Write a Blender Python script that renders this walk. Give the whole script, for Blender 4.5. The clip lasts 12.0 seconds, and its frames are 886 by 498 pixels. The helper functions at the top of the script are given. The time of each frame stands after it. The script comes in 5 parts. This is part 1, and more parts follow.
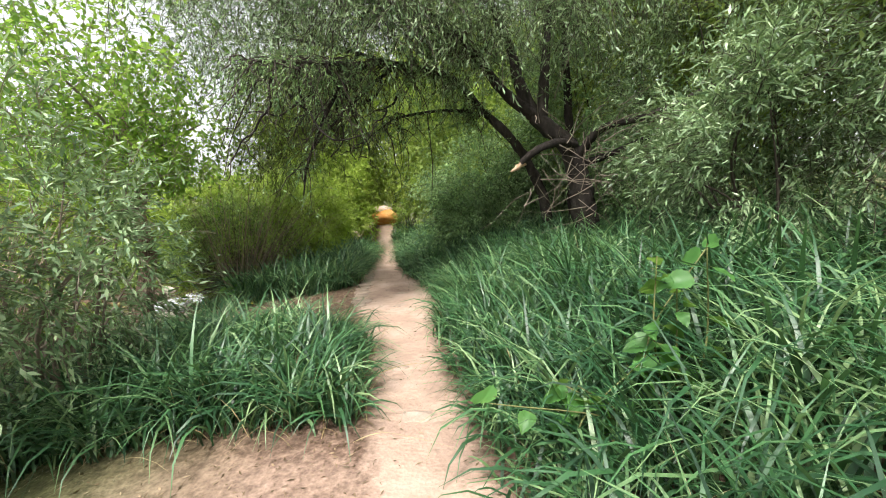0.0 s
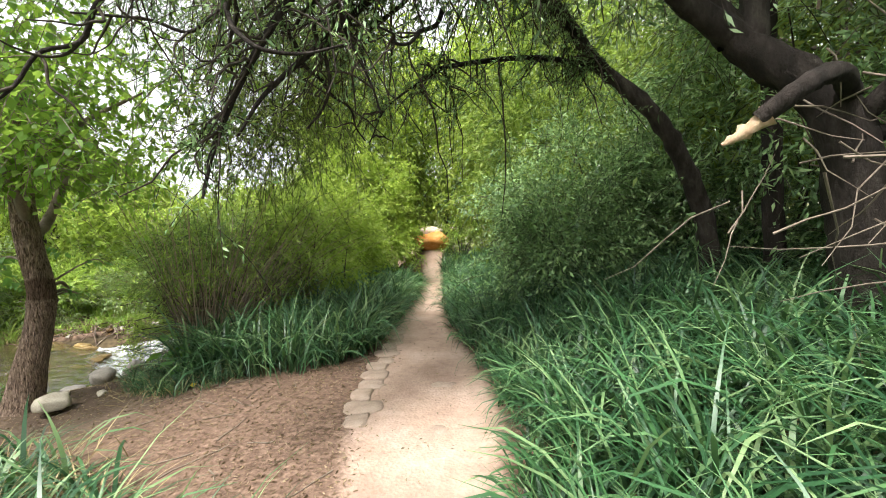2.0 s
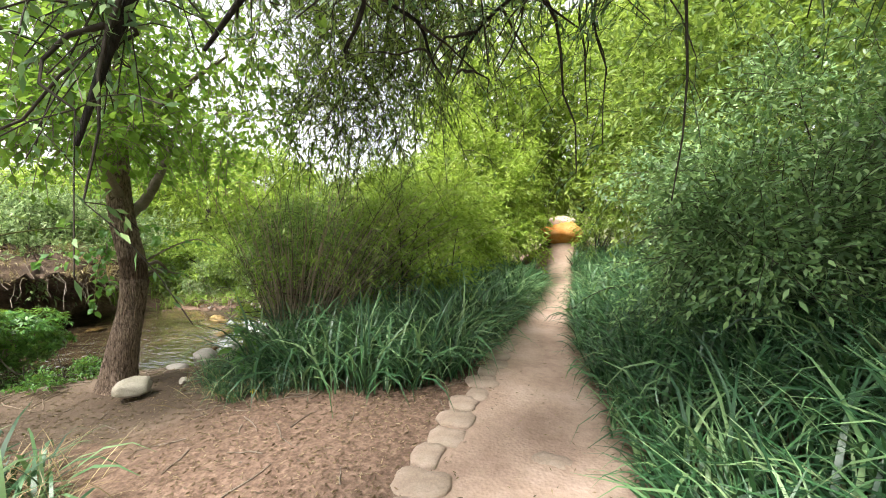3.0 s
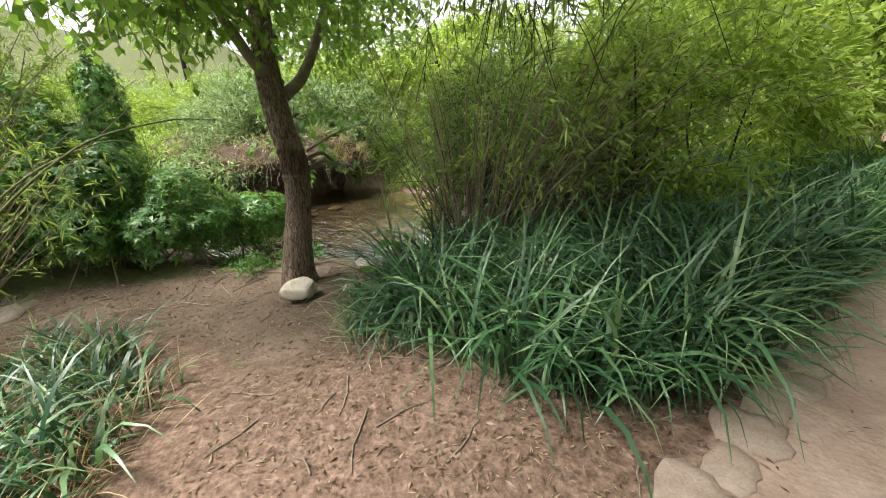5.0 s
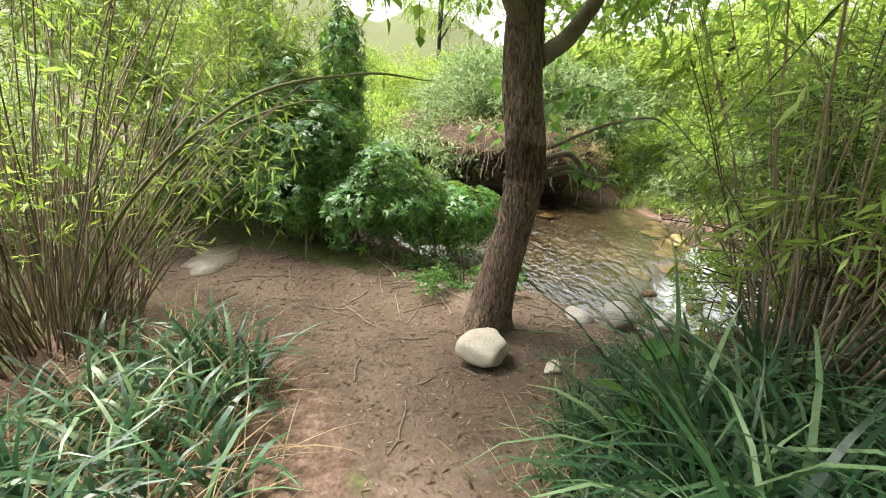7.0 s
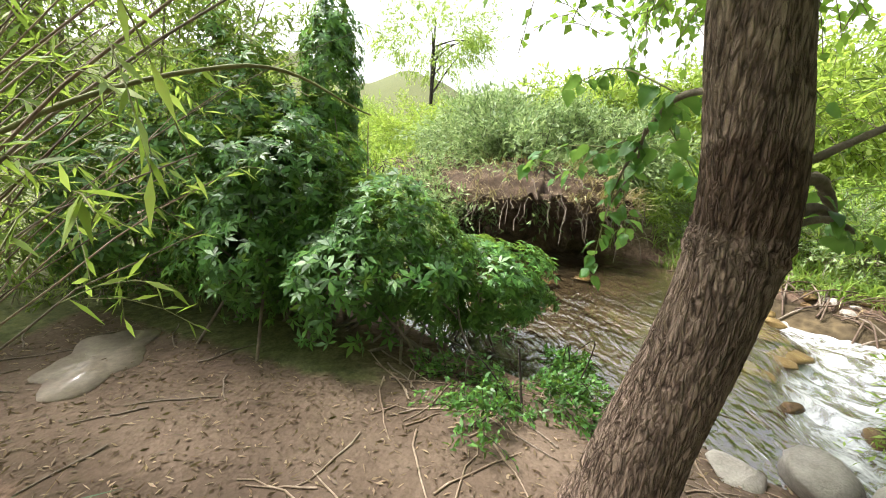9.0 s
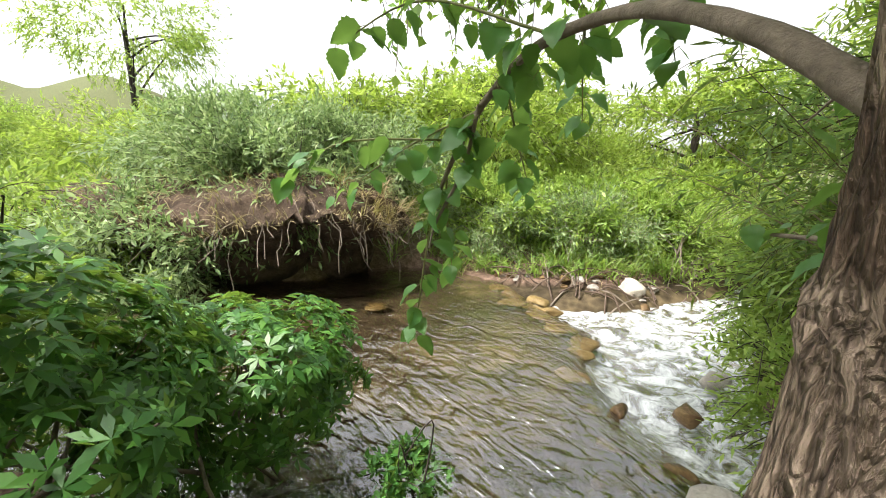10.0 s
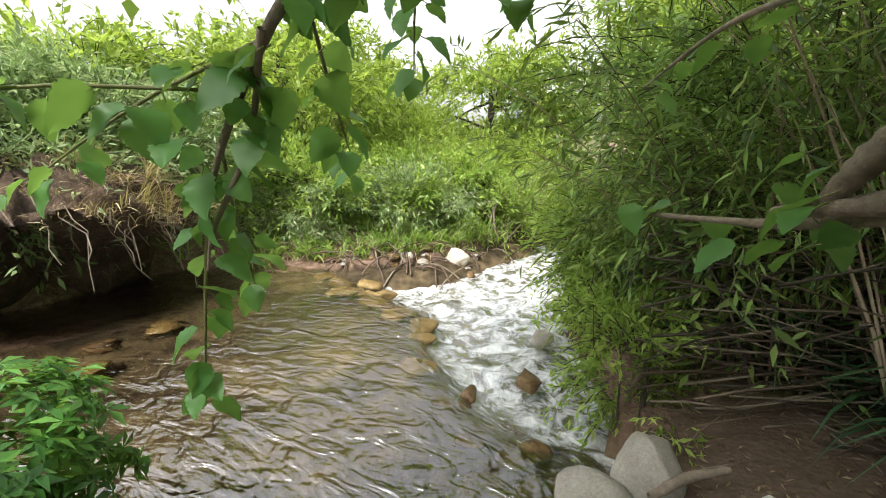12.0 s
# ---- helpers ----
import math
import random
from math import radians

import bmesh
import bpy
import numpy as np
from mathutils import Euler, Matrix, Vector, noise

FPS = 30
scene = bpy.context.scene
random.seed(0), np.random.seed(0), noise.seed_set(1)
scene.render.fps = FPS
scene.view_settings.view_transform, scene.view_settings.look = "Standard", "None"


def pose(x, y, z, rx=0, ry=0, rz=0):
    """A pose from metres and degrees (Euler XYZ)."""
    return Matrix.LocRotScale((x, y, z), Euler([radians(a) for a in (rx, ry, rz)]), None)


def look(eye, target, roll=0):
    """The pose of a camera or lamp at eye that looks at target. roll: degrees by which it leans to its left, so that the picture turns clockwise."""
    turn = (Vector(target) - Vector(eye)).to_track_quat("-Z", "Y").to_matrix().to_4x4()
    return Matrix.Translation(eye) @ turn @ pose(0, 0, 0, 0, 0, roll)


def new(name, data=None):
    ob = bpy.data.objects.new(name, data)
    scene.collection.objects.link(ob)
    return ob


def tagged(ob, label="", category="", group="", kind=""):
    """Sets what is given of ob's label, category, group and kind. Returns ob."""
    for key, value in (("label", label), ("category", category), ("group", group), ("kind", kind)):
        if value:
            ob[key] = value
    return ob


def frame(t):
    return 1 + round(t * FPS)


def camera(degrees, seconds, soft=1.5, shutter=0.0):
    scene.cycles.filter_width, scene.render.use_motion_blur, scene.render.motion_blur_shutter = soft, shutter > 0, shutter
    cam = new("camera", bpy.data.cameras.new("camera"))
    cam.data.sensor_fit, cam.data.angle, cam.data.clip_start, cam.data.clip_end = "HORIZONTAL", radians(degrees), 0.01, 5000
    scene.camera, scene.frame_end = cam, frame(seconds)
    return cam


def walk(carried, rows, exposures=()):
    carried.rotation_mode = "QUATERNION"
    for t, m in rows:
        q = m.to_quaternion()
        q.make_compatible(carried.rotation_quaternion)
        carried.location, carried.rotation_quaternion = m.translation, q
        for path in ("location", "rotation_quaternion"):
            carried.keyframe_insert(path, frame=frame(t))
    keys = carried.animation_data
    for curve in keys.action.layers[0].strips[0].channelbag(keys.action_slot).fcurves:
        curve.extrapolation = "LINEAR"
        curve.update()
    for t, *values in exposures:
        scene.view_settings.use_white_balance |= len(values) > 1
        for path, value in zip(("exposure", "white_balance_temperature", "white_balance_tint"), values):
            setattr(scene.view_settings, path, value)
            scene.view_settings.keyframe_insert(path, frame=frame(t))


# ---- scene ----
cam = camera(95.0, 12.0, 1.0)
PATH = [
    (0.0, (0.660, -1.205, 1.480), (0.681, 0.786, 1.291), -2.63),
    (0.5, (0.653, -0.258, 1.506), (0.607, 1.738, 1.390), -2.98),
    (1.0, (0.693, 0.612, 1.530), (0.577, 2.607, 1.454), -2.58),
    (1.5, (0.574, 1.372, 1.527), (0.436, 3.366, 1.455), -2.43),
    (2.0, (0.476, 2.163, 1.527), (0.233, 4.147, 1.453), -1.38),
    (2.5, (0.464, 2.857, 1.518), (-0.012, 4.798, 1.437), -0.31),
    (3.0, (0.402, 3.580, 1.531), (-0.457, 5.382, 1.407), 0.48),
    (3.2, (0.396, 3.833, 1.539), (-0.583, 5.570, 1.388), 1.27),
    (4.8, (-0.328, 5.299, 1.534), (-1.925, 6.339, 0.928), -1.38),
    (5.0, (-0.331, 5.328, 1.501), (-1.962, 6.261, 0.816), -2.98),
    (5.5, (-0.751, 5.471, 1.458), (-2.469, 6.215, 0.756), -1.27),
    (6.0, (-1.136, 5.559, 1.422), (-2.931, 6.113, 0.734), 0.43),
    (6.5, (-1.556, 5.584, 1.418), (-3.407, 5.893, 0.726), 0.54),
    (7.0, (-1.927, 5.516, 1.392), (-3.795, 5.582, 0.681), 2.62),
    (7.2, (-2.054, 5.479, 1.393), (-3.920, 5.437, 0.676), 3.23),
    (8.8, (-3.269, 5.294, 1.147), (-5.207, 5.243, 0.658), 2.99),
    (9.0, (-3.472, 5.204, 1.072), (-5.413, 5.337, 0.609), 3.42),
    (9.5, (-4.087, 5.252, 1.066), (-5.925, 5.933, 0.672), 2.03),
    (10.0, (-4.574, 5.458, 1.032), (-6.156, 6.627, 0.670), -0.00),
    (10.5, (-4.802, 5.656, 1.041), (-5.969, 7.229, 0.634), -1.28),
    (11.0, (-4.894, 5.730, 1.043), (-5.880, 7.417, 0.615), -2.58),
    (11.5, (-4.911, 5.793, 1.036), (-5.856, 7.493, 0.568), -2.06),
    (12.0, (-4.914, 5.785, 1.034), (-5.835, 7.490, 0.539), -0.94),
]
SKY, SUN, STOPS = 0.15, 2.6, 1.5
walk(cam, [(t, look(eye, target, roll)) for t, eye, target, roll in PATH], [(0.0, STOPS - 0.25), (1.5, STOPS), (2.5, STOPS + 0.15), (3.2, STOPS + 0.25), (4.8, STOPS), (5.6, STOPS + 0.15), (6.5, STOPS + 0.35), (7.0, STOPS + 0.4), (9.0, STOPS + 0.3), (9.5, STOPS + 0.4), (10.0, STOPS + 0.05), (10.5, STOPS - 0.25), (11.2, STOPS - 0.2), (12.0, STOPS - 0.12)])

# ---- light ----
world = bpy.data.worlds.new("sky")
scene.world = world
world.use_nodes = True
wn, wl = world.node_tree.nodes, world.node_tree.links
wn.clear()
sky = wn.new("ShaderNodeTexSky")
sky.sky_type, sky.sun_disc = 'NISHITA', False
sky.sun_elevation, sky.sun_rotation = radians(58), radians(200)
sky.dust_density, sky.air_density = 4.0, 1.2
soft_sky = wn.new("ShaderNodeHueSaturation")
soft_sky.inputs["Saturation"].default_value = 0.12
back = wn.new("ShaderNodeBackground")
back.inputs["Strength"].default_value = SKY
wout = wn.new("ShaderNodeOutputWorld")
wl.new(sky.outputs[0], soft_sky.inputs["Color"])
wl.new(soft_sky.outputs[0], back.inputs["Color"])
wl.new(back.outputs[0], wout.inputs["Surface"])

sun = new("sun", bpy.data.lights.new("sun", 'SUN'))
sun.data.energy, sun.data.angle, sun.data.color = SUN, radians(14), (1.0, 0.96, 0.88)
sun.matrix_world = look((-4, -8, 20), (0, 3, 0))

# ---- materials ----
def mat_base(name):
    m = bpy.data.materials.new(name)
    m.use_nodes = True
    m.node_tree.nodes.clear()
    return m, m.node_tree.nodes, m.node_tree.links


def ramp(nodes, stops):
    r = nodes.new("ShaderNodeValToRGB")
    e = r.color_ramp.elements
    while len(e) < len(stops):
        e.new(0.5)
    for k, (p, c) in zip(e, stops):
        k.position, k.color = p, (*c, 1)
    return r


def noise_node(nodes, links, scale, detail=4.0, rough=0.6, coord=None):
    n = nodes.new("ShaderNodeTexNoise")
    n.inputs["Scale"].default_value, n.inputs["Detail"].default_value, n.inputs["Roughness"].default_value = scale, detail, rough
    if coord is not None:
        links.new(coord, n.inputs["Vector"])
    return n


def mixer(nodes, links, fac, a, b, blend='MIX'):
    m = nodes.new("ShaderNodeMix")
    m.data_type, m.blend_type = 'RGBA', blend
    for socket, value in ((m.inputs[0], fac), (m.inputs[6], a), (m.inputs[7], b)):
        if isinstance(value, (int, float)):
            socket.default_value = value
        elif isinstance(value, tuple):
            socket.default_value = (*value, 1)
        else:
            links.new(value, socket)
    return m.outputs[2]


def bumped(nodes, links, height, strength, distance=0.02):
    b = nodes.new("ShaderNodeBump")
    b.inputs["Strength"].default_value, b.inputs["Distance"].default_value = strength, distance
    links.new(height, b.inputs["Height"])
    return b.outputs[0]


def mat_leaf(name, stops, through_it=0.45, gloss=0.35, speed=1.0, warmth=0.55):
    """Leaf: colour differs leaf by leaf, some light passes through."""
    m, n, l = mat_base(name)
    geo = n.new("ShaderNodeNewGeometry")
    tc = n.new("ShaderNodeTexCoord")
    big = noise_node(n, l, 0.9 * speed, 2.0, 0.5, tc.outputs["Object"])
    fine = noise_node(n, l, 90.0, 2.0, 0.5, tc.outputs["Object"])
    add = n.new("ShaderNodeMath")
    add.operation = 'MULTIPLY_ADD'
    l.new(geo.outputs["Random Per Island"], add.inputs[0])
    add.inputs[1].default_value = 0.95
    half = n.new("ShaderNodeMath")
    half.operation = 'MULTIPLY_ADD'
    l.new(big.outputs[0], half.inputs[0])
    half.inputs[1].default_value, half.inputs[2].default_value = 0.8, -0.38
    l.new(half.outputs[0], add.inputs[2])
    r = ramp(n, stops)
    l.new(add.outputs[0], r.inputs[0])
    col = mixer(n, l, 0.25, r.outputs[0], fine.outputs["Color"], 'SOFT_LIGHT')
    p = n.new("ShaderNodeBsdfPrincipled")
    p.inputs["Roughness"].default_value = 0.45
    p.inputs["Specular IOR Level"].default_value = gloss
    l.new(col, p.inputs["Base Color"])
    t = n.new("ShaderNodeBsdfTranslucent")
    warm = mixer(n, l, warmth, col, (0.32, 0.42, 0.05))
    l.new(warm, t.inputs["Color"])
    mx = n.new("ShaderNodeMixShader")
    mx.inputs[0].default_value = through_it
    l.new(p.outputs[0], mx.inputs[1]), l.new(t.outputs[0], mx.inputs[2])
    out = n.new("ShaderNodeOutputMaterial")
    l.new(mx.outputs[0], out.inputs[0])
    return m


def mat_rough(name, stops, scale, bump=0.4, rough=0.85, fine=60.0, stretch=(1, 1, 1), distance=0.02, shift=0.35):
    """Bark, stone, earth, dry stems: mottled at two scales, with relief."""
    m, n, l = mat_base(name)
    tc = n.new("ShaderNodeTexCoord")
    mp = n.new("ShaderNodeMapping")
    mp.inputs["Scale"].default_value = stretch
    l.new(tc.outputs["Object"], mp.inputs["Vector"])
    a = noise_node(n, l, scale, 6.0, 0.65, mp.outputs[0])
    b = noise_node(n, l, fine, 4.0, 0.7, mp.outputs[0])
    info = n.new("ShaderNodeObjectInfo")
    add = n.new("ShaderNodeMath")
    add.operation = 'MULTIPLY_ADD'
    l.new(info.outputs["Random"], add.inputs[0])
    add.inputs[1].default_value = shift * 0.4
    l.new(a.outputs[0], add.inputs[2])
    r = ramp(n, stops)
    l.new(add.outputs[0], r.inputs[0])
    col = mixer(n, l, 0.45, r.outputs[0], b.outputs[0], 'OVERLAY')
    p = n.new("ShaderNodeBsdfPrincipled")
    p.inputs["Roughness"].default_value = rough
    p.inputs["Specular IOR Level"].default_value = 0.25
    l.new(col, p.inputs["Base Color"])
    mixb = n.new("ShaderNodeMath")
    mixb.operation = 'ADD'
    l.new(a.outputs[0], mixb.inputs[0]), l.new(b.outputs[0], mixb.inputs[1])
    l.new(bumped(n, l, mixb.outputs[0], bump, distance), p.inputs["Normal"])
    out = n.new("ShaderNodeOutputMaterial")
    l.new(p.outputs[0], out.inputs[0])
    return m


def mat_ground():
    """Trodden pinkish path, brown leaf litter, green sward and river bed, chosen by where the ground is what."""
    m, n, l = mat_base("ground_earth")
    tc = n.new("ShaderNodeTexCoord")
    big = noise_node(n, l, 1.3, 5.0, 0.6, tc.outputs["Object"])
    mid = noise_node(n, l, 14.0, 6.0, 0.7, tc.outputs["Object"])
    fine = noise_node(n, l, 120.0, 4.0, 0.7, tc.outputs["Object"])
    vor = n.new("ShaderNodeTexVoronoi")
    vor.inputs["Scale"].default_value = 38.0
    l.new(tc.outputs["Object"], vor.inputs["Vector"])
    litter = ramp(n, [(0.25, (0.06, 0.037, 0.027)), (0.5, (0.15, 0.098, 0.073)), (0.75, (0.27, 0.185, 0.14))])
    l.new(mid.outputs[0], litter.inputs[0])
    litter2 = mixer(n, l, 0.5, litter.outputs[0], fine.outputs[0], 'OVERLAY')
    crumbs = mixer(n, l, 0.3, litter2, vor.outputs["Distance"], 'OVERLAY')
    trod = ramp(n, [(0.3, (0.27, 0.185, 0.145)), (0.5, (0.37, 0.265, 0.21)), (0.72, (0.46, 0.345, 0.285))])
    l.new(big.outputs[0], trod.inputs[0])
    trod2 = mixer(n, l, 0.35, trod.outputs[0], mid.outputs[0], 'OVERLAY')
    trod3 = mixer(n, l, 0.25, trod2, fine.outputs[0], 'OVERLAY')
    at_path = n.new("ShaderNodeAttribute")
    at_path.attribute_name = "trodden"
    at_green = n.new("ShaderNodeAttribute")
    at_green.attribute_name = "sward"
    at_bed = n.new("ShaderNodeAttribute")
    at_bed.attribute_name = "bed"
    soft = n.new("ShaderNodeMath")
    soft.operation = 'MULTIPLY_ADD'
    soft.use_clamp = True
    l.new(mid.outputs[0], soft.inputs[0])
    soft.inputs[1].default_value = 0.9
    shift = n.new("ShaderNodeMath")
    shift.operation = 'MULTIPLY_ADD'
    l.new(at_path.outputs["Fac"], shift.inputs[0])
    shift.inputs[1].default_value, shift.inputs[2].default_value = 1.8, -0.85
    l.new(shift.outputs[0], soft.inputs[2])
    col = mixer(n, l, soft.outputs[0], crumbs, trod3)
    at_bare = n.new("ShaderNodeAttribute")
    at_bare.attribute_name = "bare"
    bare = ramp(n, [(0.25, (0.068, 0.048, 0.036)), (0.5, (0.112, 0.081, 0.06)), (0.75, (0.18, 0.135, 0.102))])
    l.new(big.outputs[0], bare.inputs[0])
    bare2 = mixer(n, l, 0.3, bare.outputs[0], mid.outputs[0], 'OVERLAY')
    bare3 = mixer(n, l, 0.3, bare2, fine.outputs[0], 'OVERLAY')
    col = mixer(n, l, at_bare.outputs["Fac"], col, bare3)
    green = ramp(n, [(0.3, (0.03, 0.05, 0.015)), (0.7, (0.11, 0.15, 0.045))])
    l.new(mid.outputs[0], green.inputs[0])
    col = mixer(n, l, at_green.outputs["Fac"], col, green.outputs[0])
    pebbles = n.new("ShaderNodeTexVoronoi")
    pebbles.inputs["Scale"].default_value = 9.0
    l.new(tc.outputs["Object"], pebbles.inputs["Vector"])
    bed = ramp(n, [(0.3, (0.022, 0.017, 0.011)), (0.5, (0.07, 0.052, 0.03)), (0.75, (0.17, 0.128, 0.07))])
    l.new(big.outputs[0], bed.inputs[0])
    bed2 = mixer(n, l, 0.6, bed.outputs[0], pebbles.outputs["Distance"], 'OVERLAY')
    col = mixer(n, l, at_bed.outputs["Fac"], col, bed2)
    p = n.new("ShaderNodeBsdfPrincipled")
    p.inputs["Roughness"].default_value = 0.95
    p.inputs["Specular IOR Level"].default_value = 0.15
    l.new(col, p.inputs["Base Color"])
    h = n.new("ShaderNodeMath")
    h.operation = 'ADD'
    l.new(mid.outputs[0], h.inputs[0]), l.new(vor.outputs["Distance"], h.inputs[1])
    l.new(bumped(n, l, h.outputs[0], 0.35, 0.02), p.inputs["Normal"])
    out = n.new("ShaderNodeOutputMaterial")
    l.new(p.outputs[0], out.inputs[0])
    return m


def mat_water():
    """Clear shallow water; white where it is torn up below the weir."""
    m, n, l = mat_base("stream_water")
    tc = n.new("ShaderNodeTexCoord")
    mp = n.new("ShaderNodeMapping")
    mp.inputs["Scale"].default_value, mp.inputs["Rotation"].default_value = (1.0, 2.2, 1.0), (0, 0, radians(35))
    l.new(tc.outputs["Object"], mp.inputs["Vector"])
    a = noise_node(n, l, 3.6, 2.0, 0.5, mp.outputs[0])
    a.inputs["Distortion"].default_value = 1.2
    b = noise_node(n, l, 14.0, 2.0, 0.5, mp.outputs[0])
    h = n.new("ShaderNodeMath")
    h.operation = 'MULTIPLY_ADD'
    l.new(b.outputs[0], h.inputs[0])
    h.inputs[1].default_value = 0.22
    l.new(a.outputs[0], h.inputs[2])
    normal = bumped(n, l, h.outputs[0], 1.0, 0.045)
    clear = n.new("ShaderNodeBsdfPrincipled")
    clear.inputs["Base Color"].default_value = (0.82, 0.77, 0.62, 1)
    clear.inputs["Roughness"].default_value = 0.04
    clear.inputs["IOR"].default_value = 1.33
    clear.inputs["Transmission Weight"].default_value = 1.0
    l.new(normal, clear.inputs["Normal"])
    shine = n.new("ShaderNodeBsdfGlossy")
    shine.inputs["Roughness"].default_value = 0.05
    l.new(normal, shine.inputs["Normal"])
    fres = n.new("ShaderNodeFresnel")
    fres.inputs["IOR"].default_value = 2.6
    l.new(normal, fres.inputs["Normal"])
    pool = n.new("ShaderNodeMixShader")
    l.new(fres.outputs[0], pool.inputs[0]), l.new(clear.outputs[0], pool.inputs[1]), l.new(shine.outputs[0], pool.inputs[2])
    white = n.new("ShaderNodeBsdfPrincipled")
    white.inputs["Base Color"].default_value = (0.74, 0.77, 0.79, 1)
    white.inputs["Roughness"].default_value = 0.4
    torn = noise_node(n, l, 5.5, 10.0, 0.68, tc.outputs["Object"])
    torn.inputs["Distortion"].default_value = 0.8
    l.new(bumped(n, l, torn.outputs[0], 0.6, 0.05), white.inputs["Normal"])
    foam = n.new("ShaderNodeAttribute")
    foam.attribute_name = "foam"
    s = n.new("ShaderNodeMath")
    s.operation = 'MULTIPLY_ADD'
    l.new(foam.outputs["Fac"], s.inputs[0])
    s.inputs[1].default_value = 0.285
    l.new(torn.outputs[0], s.inputs[2])
    cut = ramp(n, [(0.68, (0, 0, 0)), (0.96, (1, 1, 1))])
    l.new(s.outputs[0], cut.inputs[0])
    mx = n.new("ShaderNodeMixShader")
    l.new(cut.outputs[0], mx.inputs[0]), l.new(pool.outputs[0], mx.inputs[1]), l.new(white.outputs[0], mx.inputs[2])
    out = n.new("ShaderNodeOutputMaterial")
    l.new(mx.outputs[0], out.inputs[0])
    return m


GROUND = mat_ground()
WATER = mat_water()
# end stops paint sky sheen on pale blades and shade in the gaps
GRASS = mat_leaf("grass_blade", [(0.0, (0.009, 0.04, 0.017)), (0.4, (0.029, 0.1, 0.038)), (0.72, (0.07, 0.18, 0.066)), (1.0, (0.25, 0.37, 0.17))], 0.32, 0.75, 1.0, 0.12)
SILVERWILLOW = mat_leaf("grey_willow_leaf", [(0.0, (0.063, 0.117, 0.054)), (0.5, (0.18, 0.278, 0.134)), (1.0, (0.432, 0.558, 0.324))], 0.3, 0.5, 1.0, 0.25)
STRAW = mat_leaf("dry_straw", [(0.0, (0.16, 0.10, 0.055)), (0.5, (0.34, 0.25, 0.14)), (1.0, (0.52, 0.42, 0.26))], 0.2, 0.2)
WILLOW = mat_leaf("willow_leaf", [(0.0, (0.0715, 0.122, 0.0315)), (0.5, (0.172, 0.264, 0.0644)), (1.0, (0.358, 0.443, 0.136))], 0.5, 0.35)
DARKLEAF = mat_leaf("dark_leaf", [(0.0, (0.0631, 0.129, 0.0516)), (0.5, (0.158, 0.288, 0.115)), (1.0, (0.401, 0.574, 0.245))], 0.3, 0.5, 1.0, 0.3)
# pale yellow-green with the sunlit look put into the leaf colour
BRIGHT = mat_leaf("sunlit_leaf", [(0.0, (0.13, 0.21, 0.03)), (0.5, (0.25, 0.37, 0.06)), (1.0, (0.42, 0.50, 0.13))], 0.6, 0.3)
CANELEAF = mat_leaf("cane_leaf", [(0.0, (0.115, 0.202, 0.036)), (0.5, (0.245, 0.389, 0.072)), (1.0, (0.461, 0.576, 0.158))], 0.55, 0.35)
VINE = mat_leaf("vine_leaf", [(0.0, (0.0203, 0.0731, 0.0158)), (0.5, (0.0562, 0.18, 0.0338)), (1.0, (0.146, 0.338, 0.0619))], 0.35, 0.6)
BROAD = mat_leaf("broad_leaf", [(0.0, (0.035, 0.12, 0.045)), (0.5, (0.08, 0.22, 0.055)), (1.0, (0.21, 0.40, 0.11))], 0.5, 0.45, 1.0, 0.4)
# brighter copy of BROAD: light through the crown is put into the colour
CROWNLEAF = mat_leaf("lit_crown_leaf", [(0.0, (0.08, 0.2, 0.04)), (0.5, (0.17, 0.36, 0.06)), (1.0, (0.32, 0.5, 0.12))], 0.66, 0.35)
SILVER = mat_leaf("silver_green_leaf", [(0.0, (0.099, 0.165, 0.066)), (0.5, (0.22, 0.319, 0.132)), (1.0, (0.396, 0.484, 0.242))], 0.45, 0.3, 1.0, 0.2)
DEADLEAF = mat_leaf("dead_leaf", [(0.0, (0.05, 0.03, 0.02)), (0.5, (0.14, 0.09, 0.06)), (1.0, (0.34, 0.25, 0.17))], 0.15, 0.2)
YELLOW = mat_leaf("yellow_leaf", [(0.0, (0.55, 0.40, 0.03)), (1.0, (0.70, 0.55, 0.06))], 0.3, 0.3)
DARKBARK = mat_rough("dark_bark", [(0.3, (0.010, 0.008, 0.007)), (0.55, (0.027, 0.021, 0.018)), (0.8, (0.065, 0.055, 0.047))], 9.0, 0.8, 0.9, 45.0, (1, 1, 0.35), 0.03)
TWIG = mat_rough("dark_twig", [(0.3, (0.022, 0.017, 0.013)), (0.7, (0.075, 0.06, 0.048))], 6.0, 0.2, 0.9)
CANE = mat_rough("brown_cane", [(0.2, (0.12, 0.08, 0.058)), (0.5, (0.26, 0.19, 0.14)), (0.8, (0.42, 0.34, 0.26))], 5.0, 0.2, 0.7, 40.0, (1, 1, 0.2))
DARKCANE = mat_rough("dark_cane", [(0.2, (0.045, 0.028, 0.02)), (0.5, (0.09, 0.06, 0.045)), (0.8, (0.16, 0.115, 0.085))], 5.0, 0.2, 0.7, 40.0, (1, 1, 0.2))
GREENCANE = mat_rough("green_cane", [(0.2, (0.09, 0.10, 0.035)), (0.8, (0.22, 0.22, 0.09))], 5.0, 0.2, 0.6, 40.0, (1, 1, 0.2))
STEM = mat_rough("grey_stem", [(0.3, (0.10, 0.08, 0.06)), (0.7, (0.26, 0.21, 0.17))], 10.0, 0.4, 0.85)
PALEWOOD = mat_rough("torn_wood", [(0.3, (0.36, 0.23, 0.14)), (0.7, (0.58, 0.43, 0.30))], 18.0, 0.4, 0.8, 60.0, (1, 1, 0.2))
